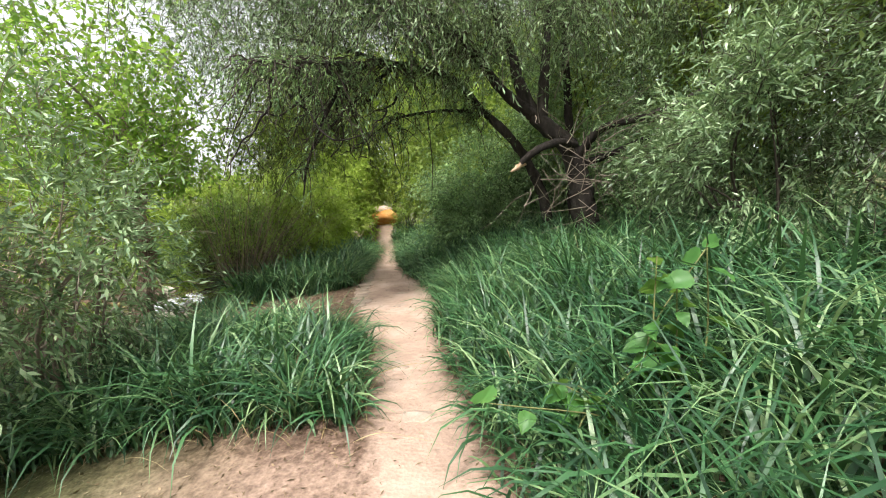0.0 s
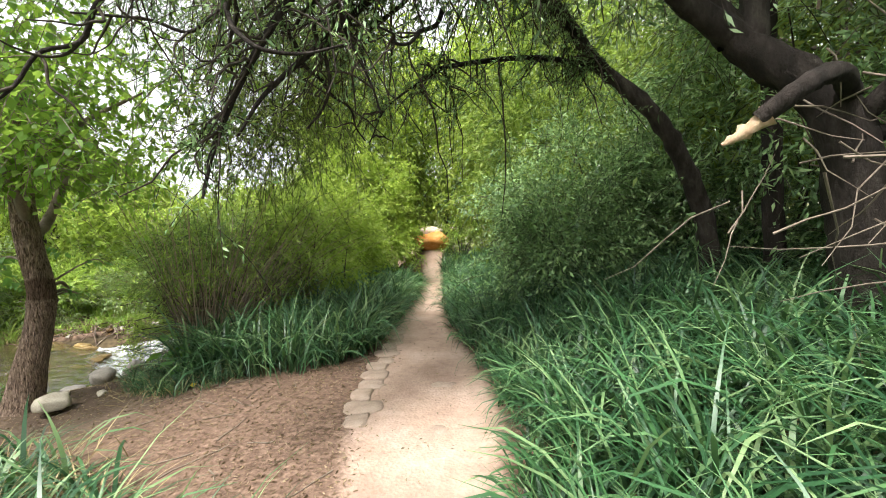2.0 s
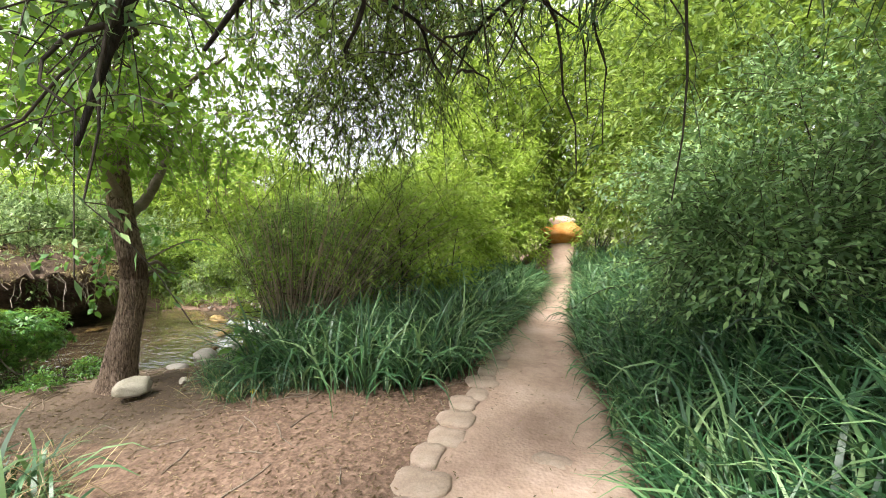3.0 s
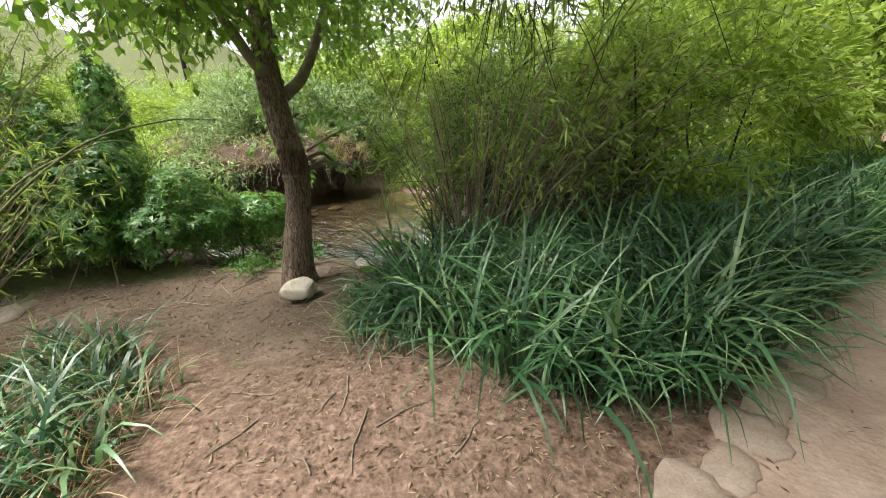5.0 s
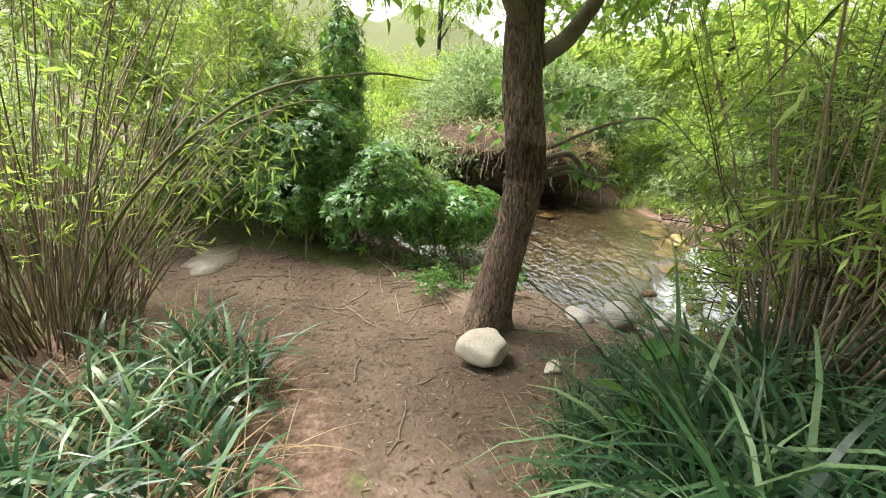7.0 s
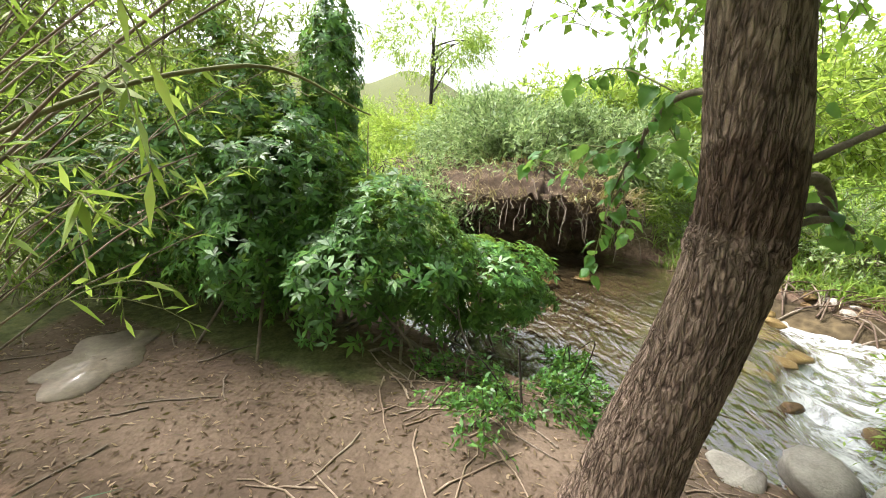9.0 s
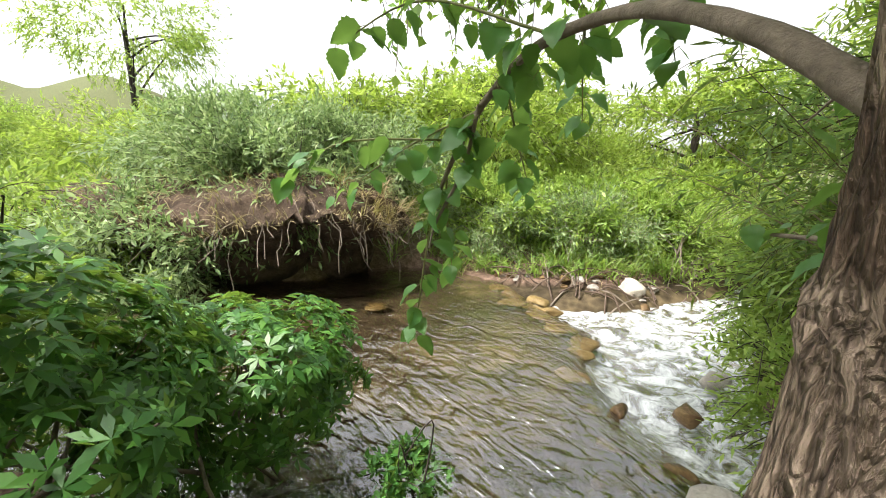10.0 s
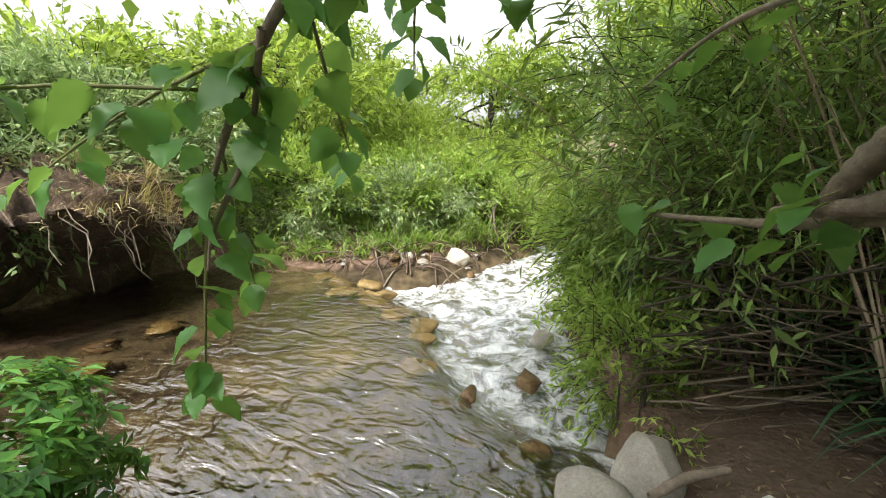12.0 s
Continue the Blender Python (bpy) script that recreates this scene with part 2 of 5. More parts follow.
STONE = mat_rough("pale_stone", [(0.25, (0.30, 0.26, 0.21)), (0.5, (0.44, 0.39, 0.32)), (0.8, (0.56, 0.51, 0.44))], 7.0, 0.5, 0.85, 70.0)
GREYSTONE = mat_rough("grey_stone", [(0.25, (0.18, 0.165, 0.145)), (0.5, (0.29, 0.265, 0.235)), (0.8, (0.40, 0.37, 0.33))], 7.0, 0.6, 0.85, 80.0)
WETSTONE = mat_rough("wet_stone", [(0.25, (0.035, 0.022, 0.014)), (0.5, (0.10, 0.06, 0.03)), (0.8, (0.22, 0.15, 0.07))], 8.0, 0.4, 0.25, 60.0)
OCHRESTONE = mat_rough("ochre_stone", [(0.25, (0.075, 0.045, 0.018)), (0.5, (0.16, 0.105, 0.04)), (0.8, (0.28, 0.20, 0.085))], 6.0, 0.5, 0.3, 60.0)
PATHSTONE = mat_rough("path_stone", [(0.25, (0.254, 0.183, 0.148)), (0.5, (0.324, 0.246, 0.197)), (0.8, (0.408, 0.324, 0.267))], 6.0, 0.4, 0.9, 70.0)
BANKEARTH = mat_rough("bank_earth", [(0.25, (0.03, 0.022, 0.016)), (0.5, (0.09, 0.06, 0.042)), (0.8, (0.20, 0.14, 0.10))], 5.0, 0.9, 0.95, 40.0, (1, 1, 1), 0.06)
ORANGE = mat_rough("orange_earth", [(0.25, (0.315, 0.112, 0.0263)), (0.5, (0.45, 0.188, 0.045)), (0.8, (0.51, 0.285, 0.12))], 2.5, 0.6, 0.95, 30.0)
PALEEARTH = mat_rough("pale_earth", [(0.25, (0.385, 0.28, 0.224)), (0.8, (0.518, 0.42, 0.35))], 3.0, 0.4, 0.95, 30.0)
PUDDLE = mat_rough("puddle_water", [(0.3, (0.20, 0.16, 0.13)), (0.7, (0.30, 0.25, 0.21))], 6.0, 0.02, 0.06, 30.0)
LITTERWHITE = mat_rough("crumpled_white", [(0.2, (0.6, 0.58, 0.54)), (0.8, (0.8, 0.78, 0.74))], 12.0, 0.5, 0.6)


def mat_furrowed():
    """Brown bark with long upright furrows and scaly plates."""
    m, n, l = mat_base("furrowed_bark")
    tc = n.new("ShaderNodeTexCoord")
    mp = n.new("ShaderNodeMapping")
    mp.inputs["Scale"].default_value = (1, 1, 0.2)
    l.new(tc.outputs["Object"], mp.inputs["Vector"])
    bend = noise_node(n, l, 14.0, 3.0, 0.6, mp.outputs[0])
    warped = n.new("ShaderNodeMix")
    warped.data_type = 'VECTOR'
    warped.inputs[0].default_value = 0.07
    l.new(mp.outputs[0], warped.inputs[4]), l.new(bend.outputs["Color"], warped.inputs[5])
    v = n.new("ShaderNodeTexVoronoi")
    v.feature = 'DISTANCE_TO_EDGE'
    v.inputs["Scale"].default_value = 70.0
    l.new(warped.outputs[1], v.inputs["Vector"])
    ridge = noise_node(n, l, 46.0, 5.0, 0.62, mp.outputs[0])
    ridge.inputs["Distortion"].default_value = 0.5
    both = n.new("ShaderNodeMath")
    both.operation = 'MULTIPLY_ADD'
    l.new(v.outputs["Distance"], both.inputs[0])
    both.inputs[1].default_value = 0.8
    l.new(ridge.outputs[0], both.inputs[2])
    plate = n.new("ShaderNodeMapRange")
    plate.inputs["From Min"].default_value, plate.inputs["From Max"].default_value = 0.38, 0.74
    l.new(both.outputs[0], plate.inputs["Value"])
    fine = noise_node(n, l, 70.0, 5.0, 0.7, mp.outputs[0])
    big = noise_node(n, l, 3.5, 4.0, 0.6, tc.outputs["Object"])
    r = ramp(n, [(0.0, (0.075, 0.052, 0.04)), (0.3, (0.18, 0.126, 0.097)), (0.6, (0.28, 0.20, 0.153)), (1.0, (0.38, 0.28, 0.22))])
    l.new(plate.outputs[0], r.inputs[0])
    col = mixer(n, l, 0.7, r.outputs[0], fine.outputs[0], 'OVERLAY')
    col = mixer(n, l, 0.45, col, big.outputs[0], 'OVERLAY')
    # darkens the bark in one band around the trunk
    dark_band = n.new("ShaderNodeAttribute")
    dark_band.attribute_name = "dark_band"
    col = mixer(n, l, dark_band.outputs["Fac"], col, mixer(n, l, 0.65, col, (0.30, 0.22, 0.18), 'MULTIPLY'))
    h = n.new("ShaderNodeMath")
    h.operation = 'MULTIPLY_ADD'
    l.new(fine.outputs[0], h.inputs[0])
    h.inputs[1].default_value = 0.5
    l.new(plate.outputs[0], h.inputs[2])
    p = n.new("ShaderNodeBsdfPrincipled")
    p.inputs["Roughness"].default_value = 0.9
    p.inputs["Specular IOR Level"].default_value = 0.2
    l.new(col, p.inputs["Base Color"])
    l.new(bumped(n, l, h.outputs[0], 1.0, 0.03), p.inputs["Normal"])
    out = n.new("ShaderNodeOutputMaterial")
    l.new(p.outputs[0], out.inputs[0])
    return m


BARK = mat_furrowed()

# ---- building tools ----
rng = np.random.default_rng(11)
ORIGIN = {}


def quick_mesh(name, V, F, mat, smooth=False):
    """A mesh from arrays: vertices (n, 3) and faces (m, k), all faces with k corners."""
    V, F = np.asarray(V, np.float32).reshape(-1, 3), np.asarray(F, np.int32)
    me = bpy.data.meshes.new(name)
    m, k = F.shape
    me.vertices.add(len(V)), me.vertices.foreach_set("co", V.ravel())
    me.loops.add(m * k), me.loops.foreach_set("vertex_index", F.ravel())
    me.polygons.add(m), me.polygons.foreach_set("loop_start", np.arange(0, m * k, k, dtype=np.int32))
    me.update(calc_edges=True)
    me.materials.append(mat)
    if smooth:
        me.polygons.foreach_set("use_smooth", np.ones(m, bool))
    return me


def thing(name, at, label, category, group="", kind=""):
    ob = new(name)
    ob.location = at
    ob.empty_display_size = 0.1
    ORIGIN[ob.name] = np.array(at, float)
    return tagged(ob, label, category, group, kind)


def part(name, V, F, mat, parent=None, label="", smooth=True):
    """One mesh from world places, under a thing or a part."""
    o = ORIGIN[parent.name] if parent else np.zeros(3)
    ob = new(name, quick_mesh(name, np.asarray(V, float).reshape(-1, 3) - o, F, mat, smooth))
    if parent:
        ob.parent = parent
    ORIGIN[ob.name] = o
    return tagged(ob, label)


def join(*pieces):
    """Several (V, F) with the same corner count as one."""
    V, F, k = [], [], 0
    for v, f in pieces:
        v = np.asarray(v).reshape(-1, 3)
        V.append(v), F.append(np.asarray(f) + k)
        k += len(v)
    return np.concatenate(V), np.concatenate(F)


def unit(a):
    return a / (np.linalg.norm(a, axis=-1, keepdims=True) + 1e-9)


def smooth_line(pts, n):
    """Catmull-Rom through the points (k, d), n samples."""
    p = np.asarray(pts, float)
    p = np.vstack([2 * p[0] - p[1], p, 2 * p[-1] - p[-2]])
    s = np.linspace(0, len(p) - 3 - 1e-6, n)
    i, u = s.astype(int), (s % 1)[:, None]
    a, b, c, d = p[i], p[i + 1], p[i + 2], p[i + 3]
    return 0.5 * (2 * b + (c - a) * u + (2 * a - 5 * b + 4 * c - d) * u ** 2 + (3 * b - a - 3 * c + d) * u ** 3)


def tubes(L, R, sides=5, rough=0.0):
    """Round stems along the lines L (n, k, 3) with radii R (n, k)."""
    L = np.asarray(L, float)
    R = np.asarray(R, float)
    n, k, _ = L.shape
    T = unit(np.gradient(L, axis=1))
    ref = np.where(np.abs(T[:, :1, 2:3]) > 0.8, np.array([1.0, 0, 0]), np.array([0, 0, 1.0]))
    A = unit(np.cross(T, np.broadcast_to(ref, T.shape)))
    B = np.cross(T, A)
    ang = np.linspace(0, 2 * np.pi, sides, endpoint=False)
    r = R[:, :, None] * (1 + rough * rng.normal(size=(n, k, sides)))
    V = L[:, :, None] + r[..., None] * (A[:, :, None] * np.cos(ang)[:, None] + B[:, :, None] * np.sin(ang)[:, None])
    idx = np.arange(n * k * sides).reshape(n, k, sides)
    a, b = idx[:, :-1], idx[:, 1:]
    F = np.stack([a, np.roll(a, -1, 2), np.roll(b, -1, 2), b], -1).reshape(-1, 4)
    return V.reshape(-1, 3), F


def limb(pts, radii, sides=10, n=24, rough=0.05):
    line = smooth_line(pts, n)
    rad = np.interp(np.linspace(0, 1, n), np.linspace(0, 1, len(radii)), radii)
    return tubes(line[None], rad[None], sides, rough)


def leaves(P, D, L, W, fold=0.15):
    """Pointed leaves at P along D, as folded four-cornered blades."""
    P, D = np.asarray(P, float).reshape(-1, 3), unit(np.asarray(D, float).reshape(-1, 3))
    n = len(P)
    S = unit(np.cross(D, rng.normal(size=(n, 3)) * 0.6 + np.array([0, 0, 1.0])))
    N = np.cross(S, D)
    L, W = np.broadcast_to(L, n)[:, None], np.broadcast_to(W, n)[:, None]
    mid = P + D * L * 0.42 - N * L * fold * 0.3
    V = np.stack([P, mid + S * W / 2 + N * W * fold, P + D * L - N * L * fold, mid - S * W / 2 + N * W * fold], 1)
    return V.reshape(-1, 3), np.arange(4 * n).reshape(n, 4)


def sprays(P, D, length, per, leaf, width, droop=0.4, spread=0.7):
    """Twigs from P along D with leaves along them. Returns leaf arrays and the twigs' lines."""
    n = len(P)
    D = unit(D)
    s = np.linspace(0.0, 1.0, 4)
    length = np.broadcast_to(length, n)
    line = P[:, None] + D[:, None] * (length[:, None] * s)[..., None]
    line[:, :, 2] -= droop * length[:, None] * s ** 2
    u = np.linspace(0.12, 1.0, per)[None] + rng.uniform(-0.05, 0.05, (n, per))
    Q = P[:, None] + D[:, None] * (length[:, None] * u)[..., None]
    Q[:, :, 2] -= droop * length[:, None] * u ** 2
    way = D[:, None] + rng.normal(size=(n, per, 3)) * spread
    way[:, :, 2] -= droop * 0.9
    size = leaf * rng.uniform(0.6, 1.25, n * per)
    return leaves(Q.reshape(-1, 3), way.reshape(-1, 3), size, size * width / leaf), line


def blades(P, length, width, lean, bend, heading, seg=4):
    """Arching grass blades: seg pieces each, narrowing to the tip."""
    n = len(P)
    th = lean[:, None] + bend[:, None] * (np.linspace(0, 1, seg + 1)[None] ** 1.3)
    step = (length / seg)[:, None]
    h = np.cumsum(np.concatenate([np.zeros((n, 1)), np.sin(th[:, :-1]) * step], 1), 1)
    z = np.cumsum(np.concatenate([np.zeros((n, 1)), np.cos(th[:, :-1]) * step], 1), 1)
    dx, dy = np.cos(heading)[:, None], np.sin(heading)[:, None]
    line = np.stack([P[:, :1] + h * dx, P[:, 1:2] + h * dy, P[:, 2:3] + z], -1)
    prof = np.interp(np.linspace(0, 1, seg + 1), [0, 0.15, 0.5, 1], [0.55, 0.9, 1.0, 0.06])
    w = width[:, None] * prof / 2
    twist = rng.uniform(-0.5, 0.5, n)[:, None]
    side = np.stack([-dy * np.cos(twist) + 0 * w, dx * np.cos(twist) + 0 * w, np.sin(twist) + 0 * w], -1)
    V = np.stack([line - side * w[..., None], line + side * w[..., None]], 2)
    idx = np.arange(n * (seg + 1) * 2).reshape(n, seg + 1, 2)
    F = np.stack([idx[:, :-1, 0], idx[:, :-1, 1], idx[:, 1:, 1], idx[:, 1:, 0]], -1).reshape(-1, 4)
    return V.reshape(-1, 3), F


def inside(poly, x, y):
    poly = np.asarray(poly, float)
    hit = np.zeros(np.shape(x), bool)
    for (x0, y0), (x1, y1) in zip(poly, np.roll(poly, -1, 0)):
        if y0 != y1:
            hit ^= ((y0 > y) != (y1 > y)) & (x < (x1 - x0) * (y - y0) / (y1 - y0) + x0)
    return hit


def line_gap(line, x, y):
    """Distance to an open line."""
    best = np.full(np.shape(x), 1e9)
    line = np.asarray(line, float)
    for (x0, y0), (x1, y1) in zip(line[:-1], line[1:]):
        dx, dy = x1 - x0, y1 - y0
        u = np.clip(((x - x0) * dx + (y - y0) * dy) / (dx * dx + dy * dy), 0, 1)
        best = np.minimum(best, np.hypot(x - x0 - u * dx, y - y0 - u * dy))
    return best


def step01(a, b, v):
    u = np.clip((v - a) / (b - a), 0, 1)
    return u * u * (3 - 2 * u)


def ripple(x, y, scale, seed=0.0):
    """Cheap smooth unevenness, about -1 to 1."""
    x, y = x * scale + seed, y * scale - seed
    return (np.sin(1.3 * x + 0.7 * np.sin(1.9 * y)) + np.sin(1.7 * y + 1.1 * np.sin(1.1 * x + 2)) + 0.6 * np.sin(3.1 * x - 2.3 * y)) / 2.6


# ---- plan ----
WL = -0.50                                    # pool level
NEAR_SHORE = [(-40, -30), (-14, -2), (-9.5, 2.6), (-7.6, 4.6), (-6.4, 5.6), (-5.85, 6.3), (-5.6, 6.75), (-5.1, 7.15), (-4.95, 7.7), (-5.1, 8.6), (-5.6, 9.6), (-5.7, 11.5), (-5.0, 15), (-3, 22), (2, 40)]
FAR_SHORE = [(-44, -26), (-18, 1), (-12.5, 4.5), (-9.9, 6.2), (-9.3, 7.0), (-9.5, 8.2), (-9.1, 9.2), (-7.6, 10.5), (-7.2, 12), (-6.8, 15.5), (-5, 23), (0, 41)]
RIVER = NEAR_SHORE + FAR_SHORE[::-1]
WEIR = [(-8.9, 9.6), (-8.0, 9.1), (-6.9, 8.75), (-6.45, 8.1), (-5.85, 7.6), (-5.35, 7.45), (-4.7, 7.3)]
CENTRE_Y = [-30, -0.6, 1.05, 2.57, 3.9, 5.5, 6.35, 7.2, 8.4, 9.5, 12, 17, 40]
CENTRE_X = [1.9, 0.75, 0.55, 0.3, 0.12, -0.12, -0.25, -0.4, -0.66, -0.82, -1.05, -1.7, -8]
HALF_W = [0.4, 0.38, 0.38, 0.38, 0.45, 0.7, 0.68, 0.6, 0.48, 0.4, 0.33, 0.3, 0.4]
CLEARING = [(-0.7, 7.6), (-1.35, 7.45), (-1.65, 6.75), (-2.1, 6.45), (-2.5, 6.35), (-3.1, 6.1), (-3.6, 6.25), (-3.9, 6.9), (-3.6, 7.5), (-3.7, 8.2), (-4.6, 8.3), (-4.95, 7.7), (-5.3, 7.1), (-5.9, 6.5), (-5.9, 5.6), (-5.6, 4.9), (-6.1, 3.8), (-6.6, 2.7),
            (-5.2, 2.5), (-4.9, 3.6), (-4.5, 4.4), (-3.8, 5.0), (-3.2, 5.25), (-2.4, 5.0), (-1.6, 4.6), (-0.9, 4.1), (-0.3, 3.6)]


def path_off(x, y):
    """Distance beyond the path's edge, to the left negative side too (absolute)."""
    return np.abs(x - np.interp(y, CENTRE_Y, CENTRE_X)) - np.interp(y, CENTRE_Y, HALF_W)


def ground_z(x, y):
    x, y = np.asarray(x, float), np.asarray(y, float)
    wet = inside(RIVER, x, y)
    dn, df = line_gap(NEAR_SHORE, x, y), line_gap(FAR_SHORE, x, y)
    dw = line_gap(WEIR, x, y)
    c = x - np.interp(y, CENTRE_Y, CENTRE_X)
    hw = np.interp(y, CENTRE_Y, HALF_W)
    right = 0.55 * step01(0.1, 1.8, c - hw) + 0.5 * step01(1.5, 5.0, c - hw) + 2.5 * step01(5, 40, c)
    left = -0.06 * step01(0.3, 1.5, -c - hw) - 0.22 * step01(1.2, 3.6, -c - hw)
    z = np.where(c > 0, right, left)
    near = WL + 0.03 + (z - WL - 0.03) * step01(-0.05, 0.95, dn)
    far_low = WL + 0.04 + 0.75 * step01(0.2, 3.5, df)
    far_high = WL - 0.1 + 1.58 * step01(0.8, 2.3, df)
    far = far_high + (far_low - far_high) * step01(8.4, 9.8, y)
    hill = (10 + 34 * (1 - step01(-5, 55, y))) * step01(45, 190, df) + 2.4 * step01(14, 60, df)
    far = far + 0.9 * step01(3, 12, df) + hill * (0.8 + 0.2 * ripple(x, y, 0.05))
    bank = np.where(dn < df, near, far)
    down = step01(-0.1, 0.35, downstream(x, y))
    deep = WL - 0.05 - 0.22 * step01(0.0, 1.2, np.minimum(dn, df)) - 0.24 * down * step01(0.15, 1.0, df)
    z = np.where(wet, deep, bank)
    z = z + 1.3 * np.exp(-((x - -1.42) ** 2 + (y - 15.69) ** 2) / 1.6) + 0.012 * ripple(x, y, 3.1) + 0.02 * ripple(x, y, 1.1, 4) * step01(0, 0.6, np.abs(c))
    return z


def downstream(x, y):
    """Signed distance past the weir line, positive on the rapids' side."""
    wy = np.interp(x, [p[0] for p in WEIR], [p[1] for p in WEIR])
    return np.where(x > -4.7, 1.0, np.where(x < -8.9, -1.0, (y - wy) * 0.8))


WAY = [(0.66, -1.4), (0.68, 0.6), (0.46, 2.9), (0.4, 3.85), (0.0, 4.6), (-0.35, 5.3), (-1.1, 5.55), (-2.05, 5.48), (-3.3, 5.29)]


def in_the_way(P):
    """True for places at head height close to the line walked."""
    return (line_gap(WAY, P[..., 0], P[..., 1]) < 0.95) & (P[..., 2] < 2.35)


# ---- ground ----
gx = np.concatenate([-14 - np.geomspace(0.5, 500, 34)[::-1], np.arange(-14, 4.01, 0.085), 4 + np.geomspace(0.3, 500, 34)])
gy = np.concatenate([-3 - np.geomspace(0.4, 400, 26)[::-1], np.arange(-3, 14.01, 0.085), 14 + np.geomspace(0.3, 500, 34)])
X, Y = np.meshgrid(gx, gy, indexing="ij")
Z = ground_z(X, Y)
ii = np.arange(X.size).reshape(X.shape)
GF = np.stack([ii[:-1, :-1], ii[1:, :-1], ii[1:, 1:], ii[:-1, 1:]], -1).reshape(-1, 4)
ground = new("ground", quick_mesh("ground", np.stack([X, Y, Z], -1), GF, GROUND, True))
tagged(ground, "reddish brown earth with dry leaf litter along a trodden path", "ground", kind="structure")
trod = 1 - step01(-0.2, 0.12, path_off(X, Y))
trod = np.maximum(trod, 0.42 * (1 - step01(0.5, 0.9, np.hypot((X + 0.7) / 1.9, (Y - 0.5) / 1.2))))
trod = np.maximum(trod, 0.9 * (1 - step01(0.1, 0.45, line_gap([(-3.3, 5.6), (-4.3, 5.3), (-5.2, 4.2), (-5.6, 3.2)], X, Y))))
green = step01(0.4, 2.5, path_off(X, Y)) * (~inside(CLEARING, X, Y)) * (~inside([(-0.6, 3.3), (-4.6, 2.9), (-5.2, 3.4), (-4.4, 5.2), (-0.8, 5.2)], X, Y)) * 0.75 * step01(0.8, 2.2, line_gap(FAR_SHORE, X, Y)) * step01(0.3, 1.2, line_gap(NEAR_SHORE, X, Y))
bedmask = inside(RIVER, X, Y).astype(float)
bare = inside(CLEARING, X, Y) * step01(-2.2, -3.6, X) * 0.9
for key, val in (("trodden", trod), ("sward", green * (1 - bedmask)), ("bed", bedmask), ("bare", bare)):
    ground.data.attributes.new(key, 'FLOAT', 'POINT').data.foreach_set("value", val.astype(np.float32).ravel())

# ---- water ----
wx, wy = np.arange(-16, -2.5, 0.07), np.arange(-1, 22, 0.07)
X, Y = np.meshgrid(wx, wy, indexing="ij")
dd = downstream(X, Y)
fall = step01(0.0, 0.45, dd)
torn = step01(0.05, 0.4, dd) * (1 - 0.45 * step01(2.5, 5, dd))
Z = WL + 0.006 * ripple(X, Y, 4.0) - fall * 0.20 + torn * (0.03 * ripple(X + 0.25 * ripple(X, Y, 2.3, 7), Y + 0.25 * ripple(X, Y, 1.9, 3), 5.0, 2) + 0.014 * ripple(X + 0.1 * ripple(X, Y, 6.1, 1), Y + 0.1 * ripple(X, Y, 5.3, 9), 13.0, 5)) + torn * rng.normal(size=X.shape) * 0.007
ii = np.arange(X.size).reshape(X.shape)
WF = np.stack([ii[:-1, :-1], ii[1:, :-1], ii[1:, 1:], ii[:-1, 1:]], -1).reshape(-1, 4)
wetv = inside(RIVER, X, Y) | (line_gap(NEAR_SHORE, X, Y) < 0.25) | (line_gap(FAR_SHORE, X, Y) < 1.1)
WF = WF[wetv.ravel()[WF].all(1)]
used, inv = np.unique(WF, return_inverse=True)
water = new("water", quick_mesh("water", np.stack([X, Y, Z], -1).reshape(-1, 3)[used], inv.reshape(-1, 4), WATER, True))
water.data.attributes.new("foam", 'FLOAT', 'POINT').data.foreach_set("value", torn.astype(np.float32).ravel()[used])
water.visible_shadow = False
tagged(water, "clear shallow stream breaking into white rapids over a stone weir", "stream", kind="structure")


